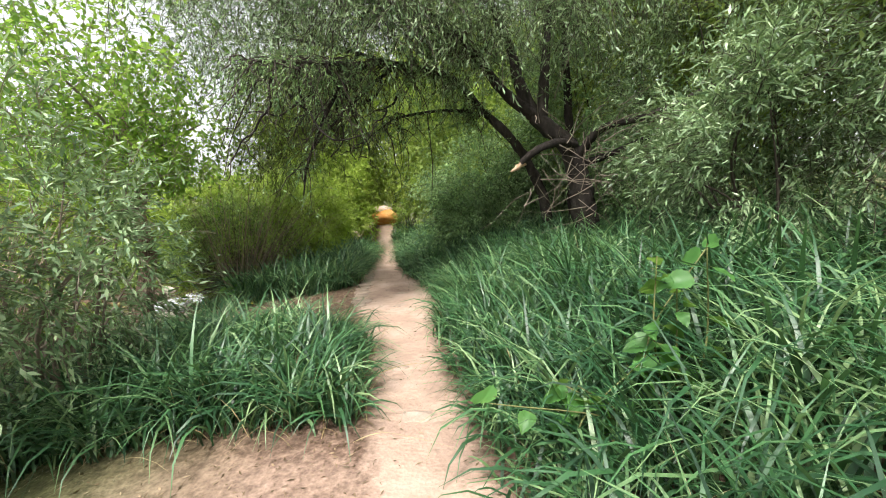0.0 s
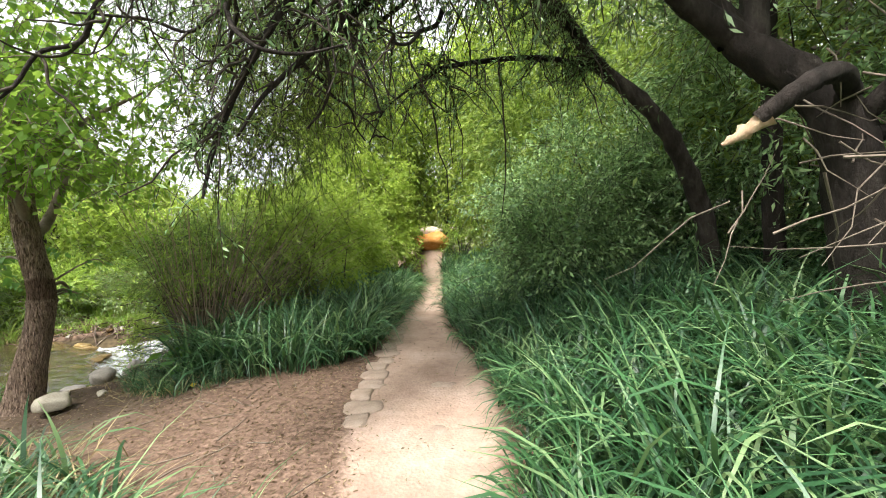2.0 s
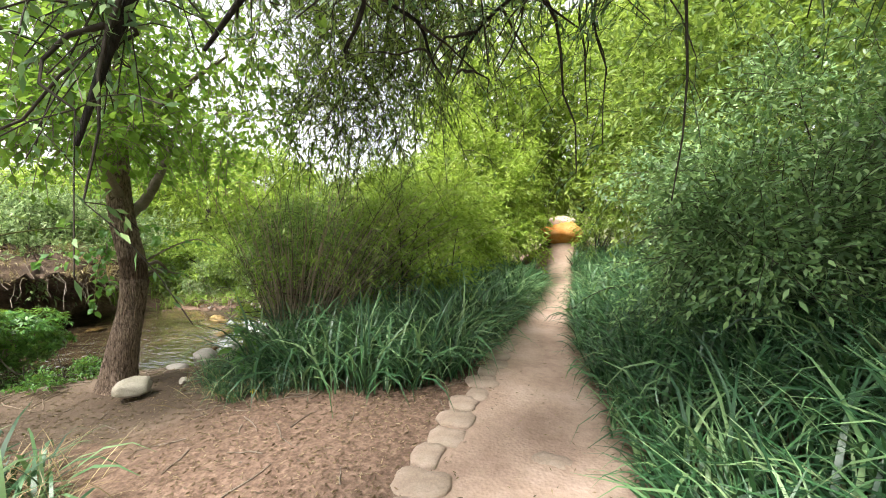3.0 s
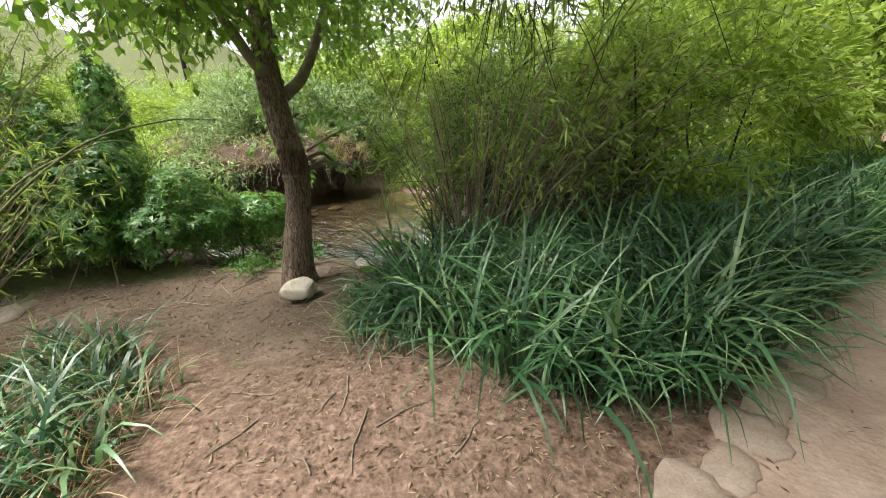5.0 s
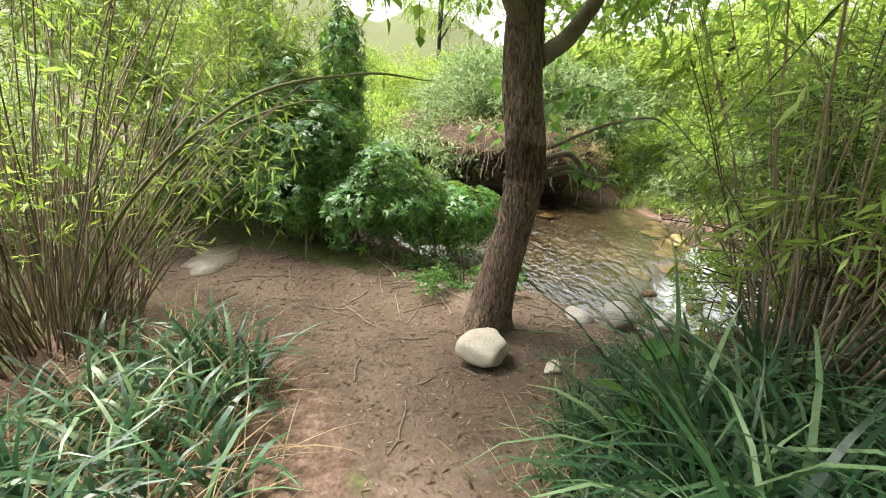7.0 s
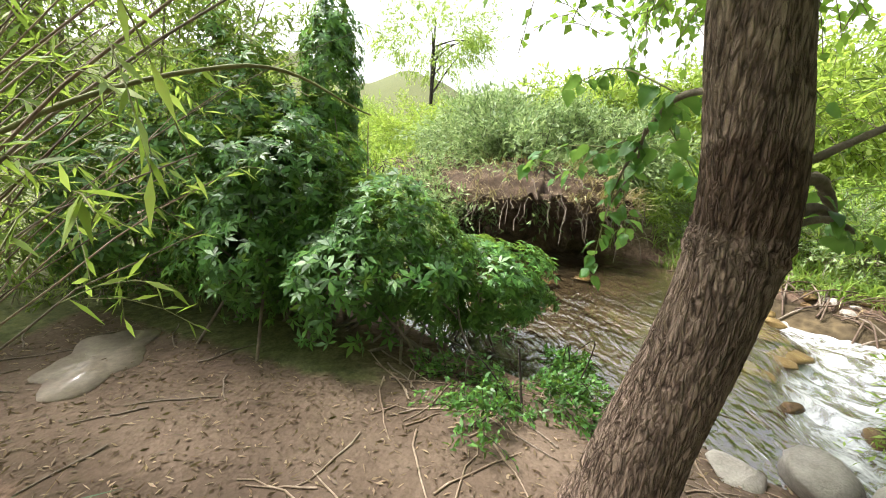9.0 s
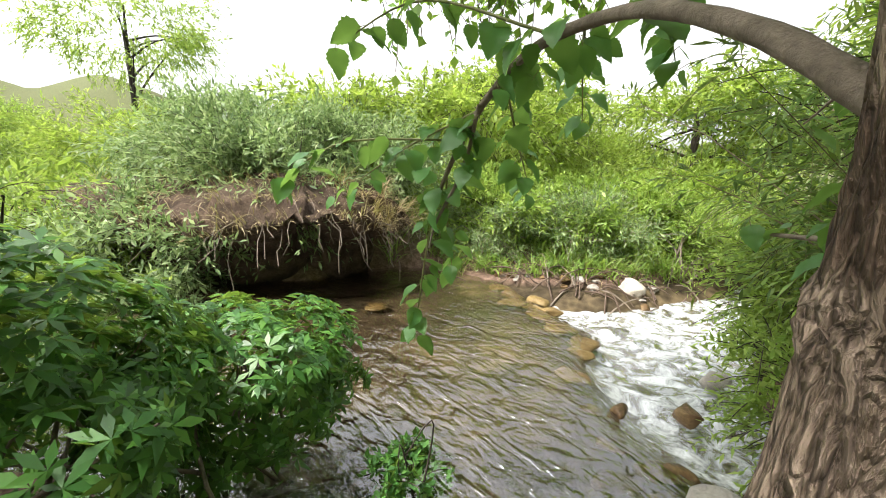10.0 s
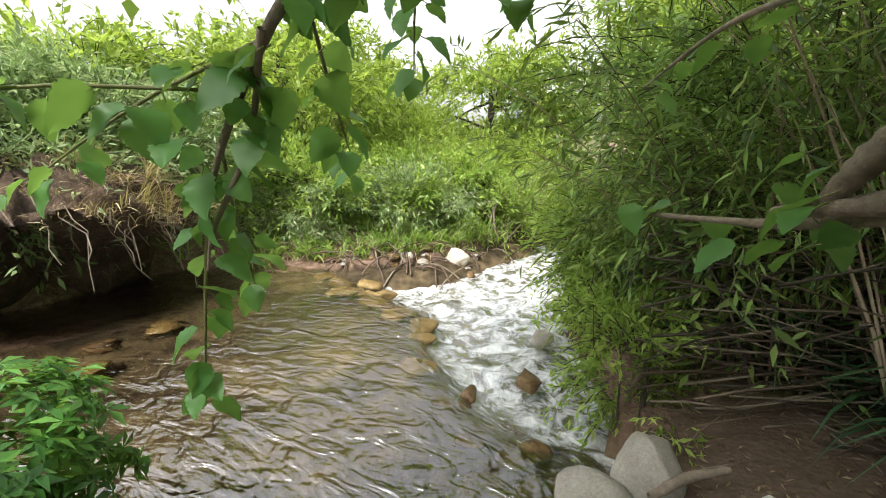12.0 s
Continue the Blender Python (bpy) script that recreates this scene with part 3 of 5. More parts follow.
# ---- far bank with the washed-out hollow ----
def build_bank():
    line = smooth_line([(-13.5, 3.9), (-11.2, 5.4), (-9.9, 6.25), (-9.35, 7.0), (-9.45, 7.7), (-9.6, 8.2), (-9.95, 8.7)], 60)
    tan = unit(np.gradient(line, axis=0))
    out = np.stack([-tan[:, 1], tan[:, 0]], -1)
    cave = np.exp(-((line[:, 1] - 7.05) / 0.55) ** 2)
    prof = np.array([(1.1, -0.75), (0.75, -0.45), (0.6, -0.2), (0.5, 0.05), (0.15, 0.2), (-0.02, 0.32), (0.0, 0.5), (0.25, 0.72), (0.8, 0.9), (1.6, 1.0), (2.6, 1.02)])
    V = []
    for k, (d, z) in enumerate(prof):
        dd = d + (1.7 * cave if k < 4 else 0.5 * cave if k == 4 else 0)
        zz = z + (0.26 * cave if k in (3, 4, 5) else 0)
        dd = dd + 0.09 * np.sin(line[:, 1] * 9 + k * 1.7) + rng.normal(size=len(line)) * 0.035
        V.append(np.concatenate([line + out * np.reshape(dd, (-1, 1)), np.reshape(zz + rng.normal(size=len(line)) * 0.03, (-1, 1))], 1))
    V = np.stack(V, 1)
    i = np.arange(V.shape[0] * V.shape[1]).reshape(V.shape[:2])
    F = np.stack([i[:-1, :-1], i[1:, :-1], i[1:, 1:], i[:-1, 1:]], -1).reshape(-1, 4)
    bank = part("bank", V, F, BANKEARTH)
    tagged(bank, "undercut dark earth stream bank with a washed-out hollow", "bank", kind="structure")
    # roots and dry straw hanging over the lip
    chance = 1 - 0.8 * cave
    pick = rng.choice(len(line), 1700, p=chance / chance.sum())
    base = V[pick, rng.integers(5, 9, 1700)] + rng.normal(size=(1700, 3)) * 0.04
    P = base
    hv = np.arctan2(-out[pick, 1], -out[pick, 0]) + rng.normal(size=1700) * 0.7
    v, f = blades(P, rng.uniform(0.1, 0.45, 1700) * (1 - 0.65 * cave[pick]), rng.uniform(0.006, 0.014, 1700), rng.uniform(0.3, 1.5, 1700), rng.uniform(0.3, 1.8, 1700), hv)
    s = tagged(part("hanging_straw", v, f, STRAW), "tangled dry straw and roots hanging over the stream bank", "dry grass", kind="stuff")
    root = part("roots", *tubes(P[:110, None] + np.stack([np.linspace(0, 1, 5)[None] * -out[pick[:110], 0:1] * 0.25, np.linspace(0, 1, 5)[None] * -out[pick[:110], 1:2] * 0.25,
                -np.linspace(0, 1, 5)[None] ** 1.5 * rng.uniform(0.1, 0.6, (110, 1))], -1) + np.cumsum(rng.normal(size=(110, 5, 3)) * 0.04, 1), np.full((110, 5), 0.005), 4), STEM)
    tagged(root, "thin bare roots hanging from the undercut bank", "roots", kind="stuff")


build_bank()


# ---- grass ----
def grass_patch(poly, count, height, label, side=0, dry=0.0, wide=0.02, clump=9, skip=None, mat=None):
    poly = np.asarray(poly, float)
    lo, hi = poly.min(0), poly.max(0)
    n = count // clump
    c = rng.uniform(lo, hi, (n * 4, 2))
    ok = inside(poly, c[:, 0], c[:, 1]) & (path_off(c[:, 0], c[:, 1]) > 0.06)
    if side:
        ok &= side * (c[:, 0] - np.interp(c[:, 1], CENTRE_Y, CENTRE_X)) > 0
    if skip is not None:
        ok &= ~inside(skip, c[:, 0], c[:, 1])
    c = c[ok][:n]
    n = len(c)
    P = np.repeat(c, clump, 0) + rng.normal(size=(n * clump, 2)) * 0.05
    size = np.repeat(rng.uniform(0.65, 1.2, n), clump) * rng.uniform(0.6, 1.15, n * clump) * height
    off = path_off(P[:, 0], P[:, 1])
    size *= 0.62 + 0.38 * step01(0.0, 0.4, off)
    P = np.concatenate([P, ground_z(P[:, 0], P[:, 1])[:, None] - 0.02], 1)
    heading = rng.uniform(0, 2 * np.pi, len(P))
    v, f = blades(P, size, wide * rng.uniform(0.6, 1.4, len(P)), rng.uniform(0.02, 0.7, len(P)), rng.uniform(1.0, 3.0, len(P)), heading, 5)
    ob = tagged(part("grass", v, f, mat or GRASS), label, "grass", kind="stuff")
    if dry:
        k = int(len(P) * dry)
        Q = P[rng.integers(0, len(P), k)] + np.concatenate([rng.normal(size=(k, 2)) * 0.12, np.full((k, 1), 0.03)], 1)
        v, f = blades(Q, rng.uniform(0.15, 0.5, k) * height / 0.6, rng.uniform(0.004, 0.009, k), rng.uniform(0.5, 1.5, k), rng.uniform(0.2, 1.2, k), rng.uniform(0, 6.28, k))
        tagged(part("dry_grass", v, f, STRAW), "dead straw lying among the grass", "dry grass", kind="stuff")
    return ob


RIGHT = [(0.8, -3), (0.3, 2), (-0.3, 5.9), (-0.9, 8), (-1.2, 10.5), (-1.7, 15), (1.8, 15), (4.0, 9), (4.6, 4), (4.5, -3)]
LEFT = [(0.9, -3), (0.6, 1), (0.1, 2.9), (-0.5, 3.4), (-1.3, 3.5), (-2.1, 3.5), (-2.9, 3.2), (-3.3, 3.0), (-3.6, 2.4), (-4.0, 0), (-3.6, -3)]
BAREBIT = [(-2.5, -0.8), (0.6, -0.8), (0.4, 1.5), (-1.0, 1.55), (-2.4, 1.35)]
MIDDLE = [(-1.1, 7.5), (-1.35, 6.85), (-1.75, 6.6), (-2.3, 6.45), (-2.9, 6.4), (-3.4, 6.6), (-3.7, 7.2), (-4.0, 8.3), (-5.2, 9.5), (-5.2, 13.5), (-0.6, 13.5), (-0.45, 10.5), (-0.8, 8.8)]
grass_patch(RIGHT, 46000, 0.9, "dense tall green grass beside the path", 1, 0.03)
grass_patch(LEFT, 24000, 0.85, "tall green grass beside the path with dry straw", -1, 0.12, skip=BAREBIT)
grass_patch(MIDDLE, 21000, 1.0, "dense dark green grass between path and stream", -1, 0.06, wide=0.022)
grass_patch([(-1.6, 4.1), (-2.2, 4.55), (-3.2, 4.75), (-3.8, 4.65), (-4.4, 4.1), (-4.0, 3.4), (-2.6, 3.5)], 800, 0.62, "loose grass tufts beside the trodden clearing", dry=2.0, wide=0.022, clump=5)
grass_patch([(-2.55, 6.1), (-3.2, 6.05), (-3.75, 6.35), (-3.4, 6.6), (-2.5, 6.4)], 600, 0.4, "low grass tuft beside a yellow leaf", dry=0.5, wide=0.012)
grass_patch([(-4.4, 6.9), (-3.9, 6.55), (-3.2, 6.1), (-2.9, 6.3), (-3.8, 7.2)], 900, 0.35, "short grass at the edge of the clearing", dry=0.3, wide=0.008)


FARSIDE = [(-10.2, 9.4), (-8.8, 11.2), (-8.2, 13.5), (-9, 20), (-17, 20), (-20, 12), (-20, 2), (-14, 2.5), (-11.6, 5.6), (-11.0, 7.2)]
PALEGRASS = mat_leaf("pale_meadow_grass", [(0.0, (0.08, 0.15, 0.03)), (0.5, (0.18, 0.30, 0.06)), (1.0, (0.36, 0.46, 0.14))], 0.5, 0.3)
grass_patch(FARSIDE, 16000, 0.75, "pale green meadow grass across the stream", wide=0.022, mat=PALEGRASS)


grass_patch([(-9.7, 9.1), (-7.5, 10.7), (-7.0, 12.3), (-8.4, 12.0), (-10.4, 9.9)], 2200, 0.45, "scrubby pale grass on the gravel bar", dry=0.8, mat=PALEGRASS)


# ---- shrubs and trees ----
def spread_points(n, centre, radii, shell=0.55):
    """Places in a lumpy ellipsoid, denser towards its skin."""
    d = unit(rng.normal(size=(n, 3)))
    r = shell + (1 - shell) * rng.uniform(0, 1, n) ** 0.5
    lump = 1 + 0.22 * np.sin(d[:, 0] * 5 + centre[0] * 3) * np.cos(d[:, 1] * 6 + centre[1]) + 0.12 * np.sin(d[:, 2] * 9 + centre[1] * 5)
    return np.asarray(centre) + d * np.asarray(radii) * (r * lump)[:, None], d


def shrub(name, at, radii, twigs, leaf, width, mat, label, category="shrub", per=9, droop=0.35, stems=9, stem_mat=None, lift=0.9, twig_len=0.4, stem_r=0.012, shell=0.45, bare=0.0):
    """A bush: stems from the foot, and leafy twigs in a lumpy crown with gaps."""
    x, y = at
    z0 = float(ground_z(x, y))
    ob = thing(name, (x, y, z0), label, category)
    c = np.array([x, y, z0 + radii[2] * lift])
    k = max(6, twigs // 26)
    cc, cd = spread_points(k, c, radii, shell)
    pick = rng.integers(0, k, twigs)
    P = cc[pick] + rng.normal(size=(twigs, 3)) * np.asarray(radii) * 0.13
    P[:, 2] = np.maximum(P[:, 2], ground_z(P[:, 0], P[:, 1]) + 0.05)
    D = cd[pick] + rng.normal(size=(twigs, 3)) * 0.6 + np.array([0, 0, 0.25])
    (v, f), line = sprays(P, D, twig_len * rng.uniform(0.5, 1.3, twigs), per, leaf, width, droop)
    tagged(part("foliage", v, f, mat, ob, smooth=False), kind="stuff")
    tagged(part("twigwork", *tubes(line[::3], np.full((len(line[::3]), 4), 0.003), 3), stem_mat or TWIG, ob), kind="stuff")
    for j in range(stems):
        a = rng.uniform(0, 6.28)
        tip = cc[rng.integers(0, k)]
        foot = np.array([x + 0.25 * radii[0] * np.cos(a), y + 0.25 * radii[1] * np.sin(a), 0])
        foot[2] = float(ground_z(foot[0], foot[1])) - 0.05
        mid = foot * 0.5 + tip * 0.5 + rng.normal(size=3) * 0.1 + np.array([0, 0, 0.15])
        part("stem", *limb([foot, mid, tip], [stem_r * 1.6, stem_r, stem_r * 0.4], 5, 10), stem_mat or TWIG, ob)
    return ob


shrub("bush", (1.9, 8.9), (1.4, 1.3, 1.4), 3000, 0.08, 0.026, DARKLEAF, "dark green twiggy bush beside the path", lift=0.9, twig_len=0.5)
shrub("bush", (1.5, 8.0), (0.8, 0.8, 0.8), 1900, 0.085, 0.03, DARKLEAF, "low dark bush with feathery leaves", lift=0.9)
shrub("bush", (3.9, 7.6), (1.4, 1.6, 2.2), 3000, 0.11, 0.028, DARKLEAF, "dark tangled willow bush behind the tree")
shrub("bush", (5.0, 4.6), (1.5, 1.9, 2.1), 3200, 0.085, 0.018, SILVERWILLOW, "grey-green willow bush above the grass", lift=1.0)
shrub("bush", (4.6, 1.6), (1.2, 1.6, 1.9), 2600, 0.08, 0.016, SILVERWILLOW, "grey-green willow bush above the grass", lift=1.0)
shrub("bush", (3.3, 8.5), (1.1, 0.9, 1.1), 2000, 0.09, 0.028, DARKLEAF, "dark twiggy undergrowth behind the arching tree")
shrub("bush", (4.4, 5.7), (1.0, 1.2, 1.3), 2000, 0.09, 0.026, DARKLEAF, "dark twiggy undergrowth on the slope")
shrub("bush", (3.9, 2.9), (0.9, 1.1, 1.1), 1800, 0.1, 0.02, SILVERWILLOW, "silvery willow shoots above the grass", lift=1.0)
shrub("bush", (2.0, 11.8), (2.3, 1.8, 2.8), 3400, 0.14, 0.045, WILLOW, "leafy green bush beside the far path")
shrub("bush", (-2.9, 10.2), (1.0, 1.5, 1.3), 1700, 0.13, 0.034, BRIGHT, "yellow-green leafy bush on the path edge", lift=0.95)
shrub("bush", (-4.3, 9.6), (0.9, 1.2, 1.2), 1300, 0.12, 0.03, WILLOW, "olive green willow bush by the stream", lift=1.0)
shrub("bush", (-3.4, 13.4), (1.6, 1.4, 2.0), 2600, 0.15, 0.045, BRIGHT, "bright green bush at the path bend", lift=0.95)


def tall_tree(at, height, radii, twigs, leaf, width, mat, bark, label, trunk_r=0.12, lean=(0, 0), limbs=7, lift=0.65, twig_len=0.6, per=8, droop=0.4):
    """A tree: tapered trunk, limbs that reach into the crown, a crown of leafy twigs with gaps."""
    x, y = at
    z0 = float(ground_z(x, y))
    ob = thing("tree", (x, y, z0), label, "tree")
    top = np.array([x + lean[0], y + lean[1], z0 + height])
    foot = np.array([x, y, z0 - 0.1])
    mid = (foot + top) / 2 + rng.normal(size=3) * np.array([0.12, 0.12, 0]) * height / 4
    trunk = part("trunk", *limb([foot, mid, top], [trunk_r, trunk_r * 0.7, trunk_r * 0.2], 9, 18, 0.06), bark, ob)
    c = np.array([x + lean[0] * lift, y + lean[1] * lift, z0 + height * lift + radii[2] * 0.2])
    k = max(8, twigs // 24)
    cc, cd = spread_points(k, c, radii, 0.4)
    for j in range(limbs):
        u = rng.uniform(0.3, 0.85)
        a = foot * (1 - u) + top * u if u > 0.5 else foot * (1 - 2 * u) + mid * 2 * u
        b = cc[j * k // limbs]
        part("limb", *limb([a, (a + b) / 2 + np.array([0, 0, 0.12 * height / 4]), b], [trunk_r * 0.4, trunk_r * 0.22, trunk_r * 0.07], 6, 12), bark, ob)
    pick = rng.integers(0, k, twigs)
    P = cc[pick] + rng.normal(size=(twigs, 3)) * np.asarray(radii) * 0.14
    D = cd[pick] + rng.normal(size=(twigs, 3)) * 0.6
    (v, f), line = sprays(P, D, twig_len * rng.uniform(0.5, 1.3, twigs), per, leaf, width, droop)
    tagged(part("crown", v, f, mat, ob, smooth=False), kind="stuff")
    tagged(part("twigwork", *tubes(line[::2], np.full((len(line[::2]), 4), 0.005), 3), bark, ob), kind="stuff")
    return ob


# trees that close the view along the path and over the stream
# the last two, behind the start, are added and stay out of view
for at, h, radii, n, leaf, mt, lb in (((1.2, 15.4), 8.0, (2.2, 1.6, 4.0), 3200, 0.13, BRIGHT, "pale green tree beyond the end of the path"), ((2.6, 14.2), 6.5, (2.2, 2.0, 3.2), 2200, 0.12, CANELEAF, "green tree beside the far path"),
                                      ((-3.9, 16.2), 7.5, (2.4, 1.8, 3.8), 3200, 0.13, BRIGHT, "light green tree near the stream"), ((-1.6, 20.0), 8.0, (3.4, 2.0, 4.0), 2600, 0.16, BRIGHT, "pale green tree beyond the end of the path"),
                                      ((5.6, 9.0), 6.5, (2.2, 2.6, 3.0), 2600, 0.11, WILLOW, "grey-green willow tree above the slope"), ((6.2, 5.4), 6.5, (1.9, 2.4, 2.8), 2400, 0.11, WILLOW, "grey-green willow tree above the slope"),
                                      ((5.8, 1.4), 5.5, (1.7, 2.2, 2.6), 1800, 0.11, WILLOW, "grey-green willow tree above the slope"), ((6.8, 12.5), 8.0, (3.0, 3.0, 4.0), 2200, 0.15, WILLOW, "tall grey-green willow on the slope"),
                                      ((-12.5, 12.5), 2.8, (2.4, 2.2, 1.2), 1500, 0.12, BRIGHT, "light green tree across the stream"), ((-9.6, 17.5), 3.0, (3.0, 2.2, 1.2), 1700, 0.13, BRIGHT, "light green tree across the stream"),
                                      ((-14.5, 9.5), 2.4, (2.2, 2.2, 1.0), 1300, 0.12, BRIGHT, "light green tree across the stream"), ((-21, -3), 4.5, (2.6, 2.6, 2.2), 1200, 0.18, BRIGHT, "light green tree in the far meadow"),
                                      ((-16.5, 17), 3.6, (3.0, 2.6, 1.6), 1600, 0.16, BRIGHT, "light green tree across the stream"), ((-2.2, -6.2), 5.0, (2.6, 1.6, 2.4), 900, 0.14, WILLOW, "unseen green tree added behind the start of the path"),
                                      ((3.6, -6.0), 5.0, (2.4, 1.6, 2.4), 900, 0.14, WILLOW, "unseen green tree added behind the start of the path")):
    tall_tree(at, h, radii, int(n * 1.35), leaf * 1.5, leaf * 0.5, mt, TWIG, lb, lift=0.52)
tall_tree((-26.3, 5.7), 6.0, (2.8, 2.8, 1.5), 1000, 0.2, 0.06, CANELEAF, DARKBARK, "small spreading tree in the far meadow", trunk_r=0.14, lift=0.8, limbs=9)

# far bank growth
for bx, by, sx, sz, mt, lb in [(-11.6, 5.6, 1.4, 1.1, SILVER, "silvery green willow scrub on the far bank"), (-11.3, 7.2, 1.3, 1.15, SILVER, "silvery green willow scrub on the far bank"),
                               (-11.4, 8.8, 1.3, 1.1, SILVER, "pale green scrub on the far bank"), (-13.4, 7.0, 1.6, 1.1, SILVER, "silvery green willow scrub on the far bank"),
                               (-13.8, 4.4, 1.6, 1.1, CANELEAF, "pale green scrub on the far bank"), (-10.4, 10.9, 1.2, 0.8, CANELEAF, "bright scrub behind the gravel bar"),
                               (-8.6, 12.6, 1.2, 0.8, CANELEAF, "bright scrub behind the gravel bar"), (-14.5, 10.0, 2.0, 1.2, BRIGHT, "light green thicket across the stream"),
                               (-11.5, 14.5, 2.0, 1.3, BRIGHT, "light green thicket across the stream"), (-16.5, 1.0, 2.2, 1.3, BRIGHT, "light green thicket across the stream"),
                               (-17.5, 6.0, 2.2, 1.2, BRIGHT, "light green thicket across the stream"), (-8.0, 14.8, 1.5, 1.0, BRIGHT, "light green thicket across the stream"),
                               (-21, 10, 3.0, 1.5, BRIGHT, "light green thicket in the far meadow"), (-24, 1, 3.0, 1.6, CANELEAF, "light green thicket in the far meadow")]:
    shrub("scrub", (bx, by), (sx, sx, sz * 0.68), int(1500 * sx), 0.13, 0.034, mt, lb, lift=0.75, per=8, stems=5, twig_len=0.5, droop=0.2)
far_pts = rng.uniform([-90, -45], [-18, 60], (5200, 2))
far_pts = far_pts[(line_gap(FAR_SHORE, far_pts[:, 0], far_pts[:, 1]) > 6) & ~inside(RIVER, far_pts[:, 0], far_pts[:, 1])]
fp = np.concatenate([far_pts, ground_z(far_pts[:, 0], far_pts[:, 1])[:, None]], 1)
fs = np.linalg.norm(fp[:, :2] - np.array([-5, 5]), axis=1) / 30
P = np.repeat(fp, 26, 0) + rng.normal(size=(len(fp) * 26, 3)) * np.repeat(fs, 26)[:, None] * np.array([0.5, 0.5, 0.35])
P[:, 2] = np.maximum(P[:, 2], ground_z(P[:, 0], P[:, 1]))
v, f = leaves(P, rng.normal(size=P.shape) + np.array([0, 0, 0.5]), np.repeat(fs, 26) * 0.32, np.repeat(fs, 26) * 0.16)
tagged(part("hillside_scrub", v, f, SILVER, smooth=False), "pale green scrub covering the far meadow and hillside", "scrub", kind="stuff")


# ---- the dark leaning tree over the path ----
def build_arching_tree():
    z0 = float(ground_z(3.05, 5.3))
    ob = thing("arching_tree", (3.05, 5.3, z0), "dark-barked old willow arching over the path with a snapped bough", "tree")
    part("trunk", *limb([(3.1, 5.3, z0 - 0.1), (2.98, 5.27, 1.57), (2.8, 5.29, 2.35), (2.3, 5.5, 2.92)], [0.22, 0.18, 0.15, 0.115], 14, 30, 0.07), DARKBARK, ob)
    for pts, rad in (([(2.3, 5.5, 2.92), (2.1, 5.65, 3.5), (2.0, 5.8, 4.1), (1.6, 5.7, 5.0)], [0.12, 0.1, 0.07, 0.04]),
                     ([(2.35, 5.48, 2.9), (1.8, 5.4, 3.3), (1.3, 5.3, 3.9), (0.5, 5.0, 4.5), (-0.4, 4.6, 4.6)], [0.1, 0.08, 0.06, 0.045, 0.03]),
                     ([(2.4, 5.45, 2.8), (2.5, 5.6, 3.5), (2.6, 5.7, 4.3), (2.7, 5.6, 5.4)], [0.1, 0.08, 0.06, 0.03]),
                     ([(2.9, 5.25, 2.2), (3.1, 4.8, 2.55), (3.5, 4.2, 2.6), (4.2, 3.5, 2.9)], [0.075, 0.055, 0.04, 0.02]),
                     ([(2.95, 5.25, 2.1), (3.3, 4.9, 2.2), (3.8, 4.5, 2.4), (4.4, 4.1, 2.3)], [0.06, 0.05, 0.03, 0.02]),
                     ([(3.3, 6.6, 0.8), (3.25, 6.6, 2.2), (3.2, 6.6, 3.6), (3.1, 6.5, 5.2)], [0.1, 0.085, 0.07, 0.04])):
        part("bough", *limb(pts, rad, 9, 24, 0.07), DARKBARK, ob)
    snapped = part("bough", *limb([(2.85, 5.2, 2.4), (2.45, 4.75, 2.38), (2.06, 4.4, 2.24), (1.86, 4.48, 2.08)], [0.065, 0.06, 0.052, 0.045], 9, 20, 0.08), DARKBARK, ob)
    part("torn_end", *limb([(1.9, 4.47, 2.1), (1.8, 4.52, 2.02), (1.72, 4.55, 1.97)], [0.048, 0.033, 0.01], 8, 10, 0.2), PALEWOOD, snapped, "pale splintered wood")
    # the second stem, whose bough spans the path
    arch = [(1.66, 6.85, 3.33), (0.98, 6.2, 3.8), (0.1, 5.39, 3.78), (-0.5, 4.79, 3.6), (-0.95, 4.13, 3.42), (-1.41, 3.54, 3.25)]
    part("trunk", *limb([(2.95, 7.05, float(ground_z(2.95, 7.05)) - 0.1), (2.82, 7.02, 1.62), (2.5, 6.85, 2.3), (2.15, 6.75, 2.8)] + arch, [0.12, 0.105, 0.095, 0.085, 0.075, 0.06, 0.048, 0.036, 0.026, 0.012], 10, 66, 0.07), DARKBARK, ob)
    low = [(1.66, 6.85, 3.31), (0.9, 6.45, 3.3), (0.1, 6.15, 3.15), (-0.1, 6.1, 3.05), (-0.5, 6.0, 2.75), (-0.65, 5.9, 2.4)]
    hang1 = [(-0.3, 5.0, 3.66), (-0.65, 4.7, 3.2), (-0.9, 4.45, 2.6), (-1.05, 4.3, 2.1), (-1.08, 4.2, 1.75)]
    hang2 = [(0.1, 5.39, 3.76), (-0.4, 5.2, 3.3), (-0.8, 5.0, 2.85), (-1.05, 4.8, 2.5), (-1.15, 4.65, 2.2)]
    up = [(1.3, 5.3, 3.9), (0.5, 5.0, 4.5), (-0.4, 4.6, 4.6)]
    for pts in (low, hang1, hang2):
        part("bough", *limb(pts, [0.034, 0.028, 0.022, 0.016, 0.008, 0.005][:len(pts)], 7, 30), DARKBARK, ob)
    # drooping dark twigs along the boughs
    S = np.concatenate([smooth_line(pts, k) for pts, k in ((arch, 210), (hang2, 60), (hang1[:4], 36), (up, 120), (low, 70))])
    n = len(S)
    D = unit(np.array([-0.4, -0.1, -0.1]) + rng.normal(size=(n, 3)) * np.array([0.7, 0.7, 0.45]))
    s = np.linspace(0, 1, 7)
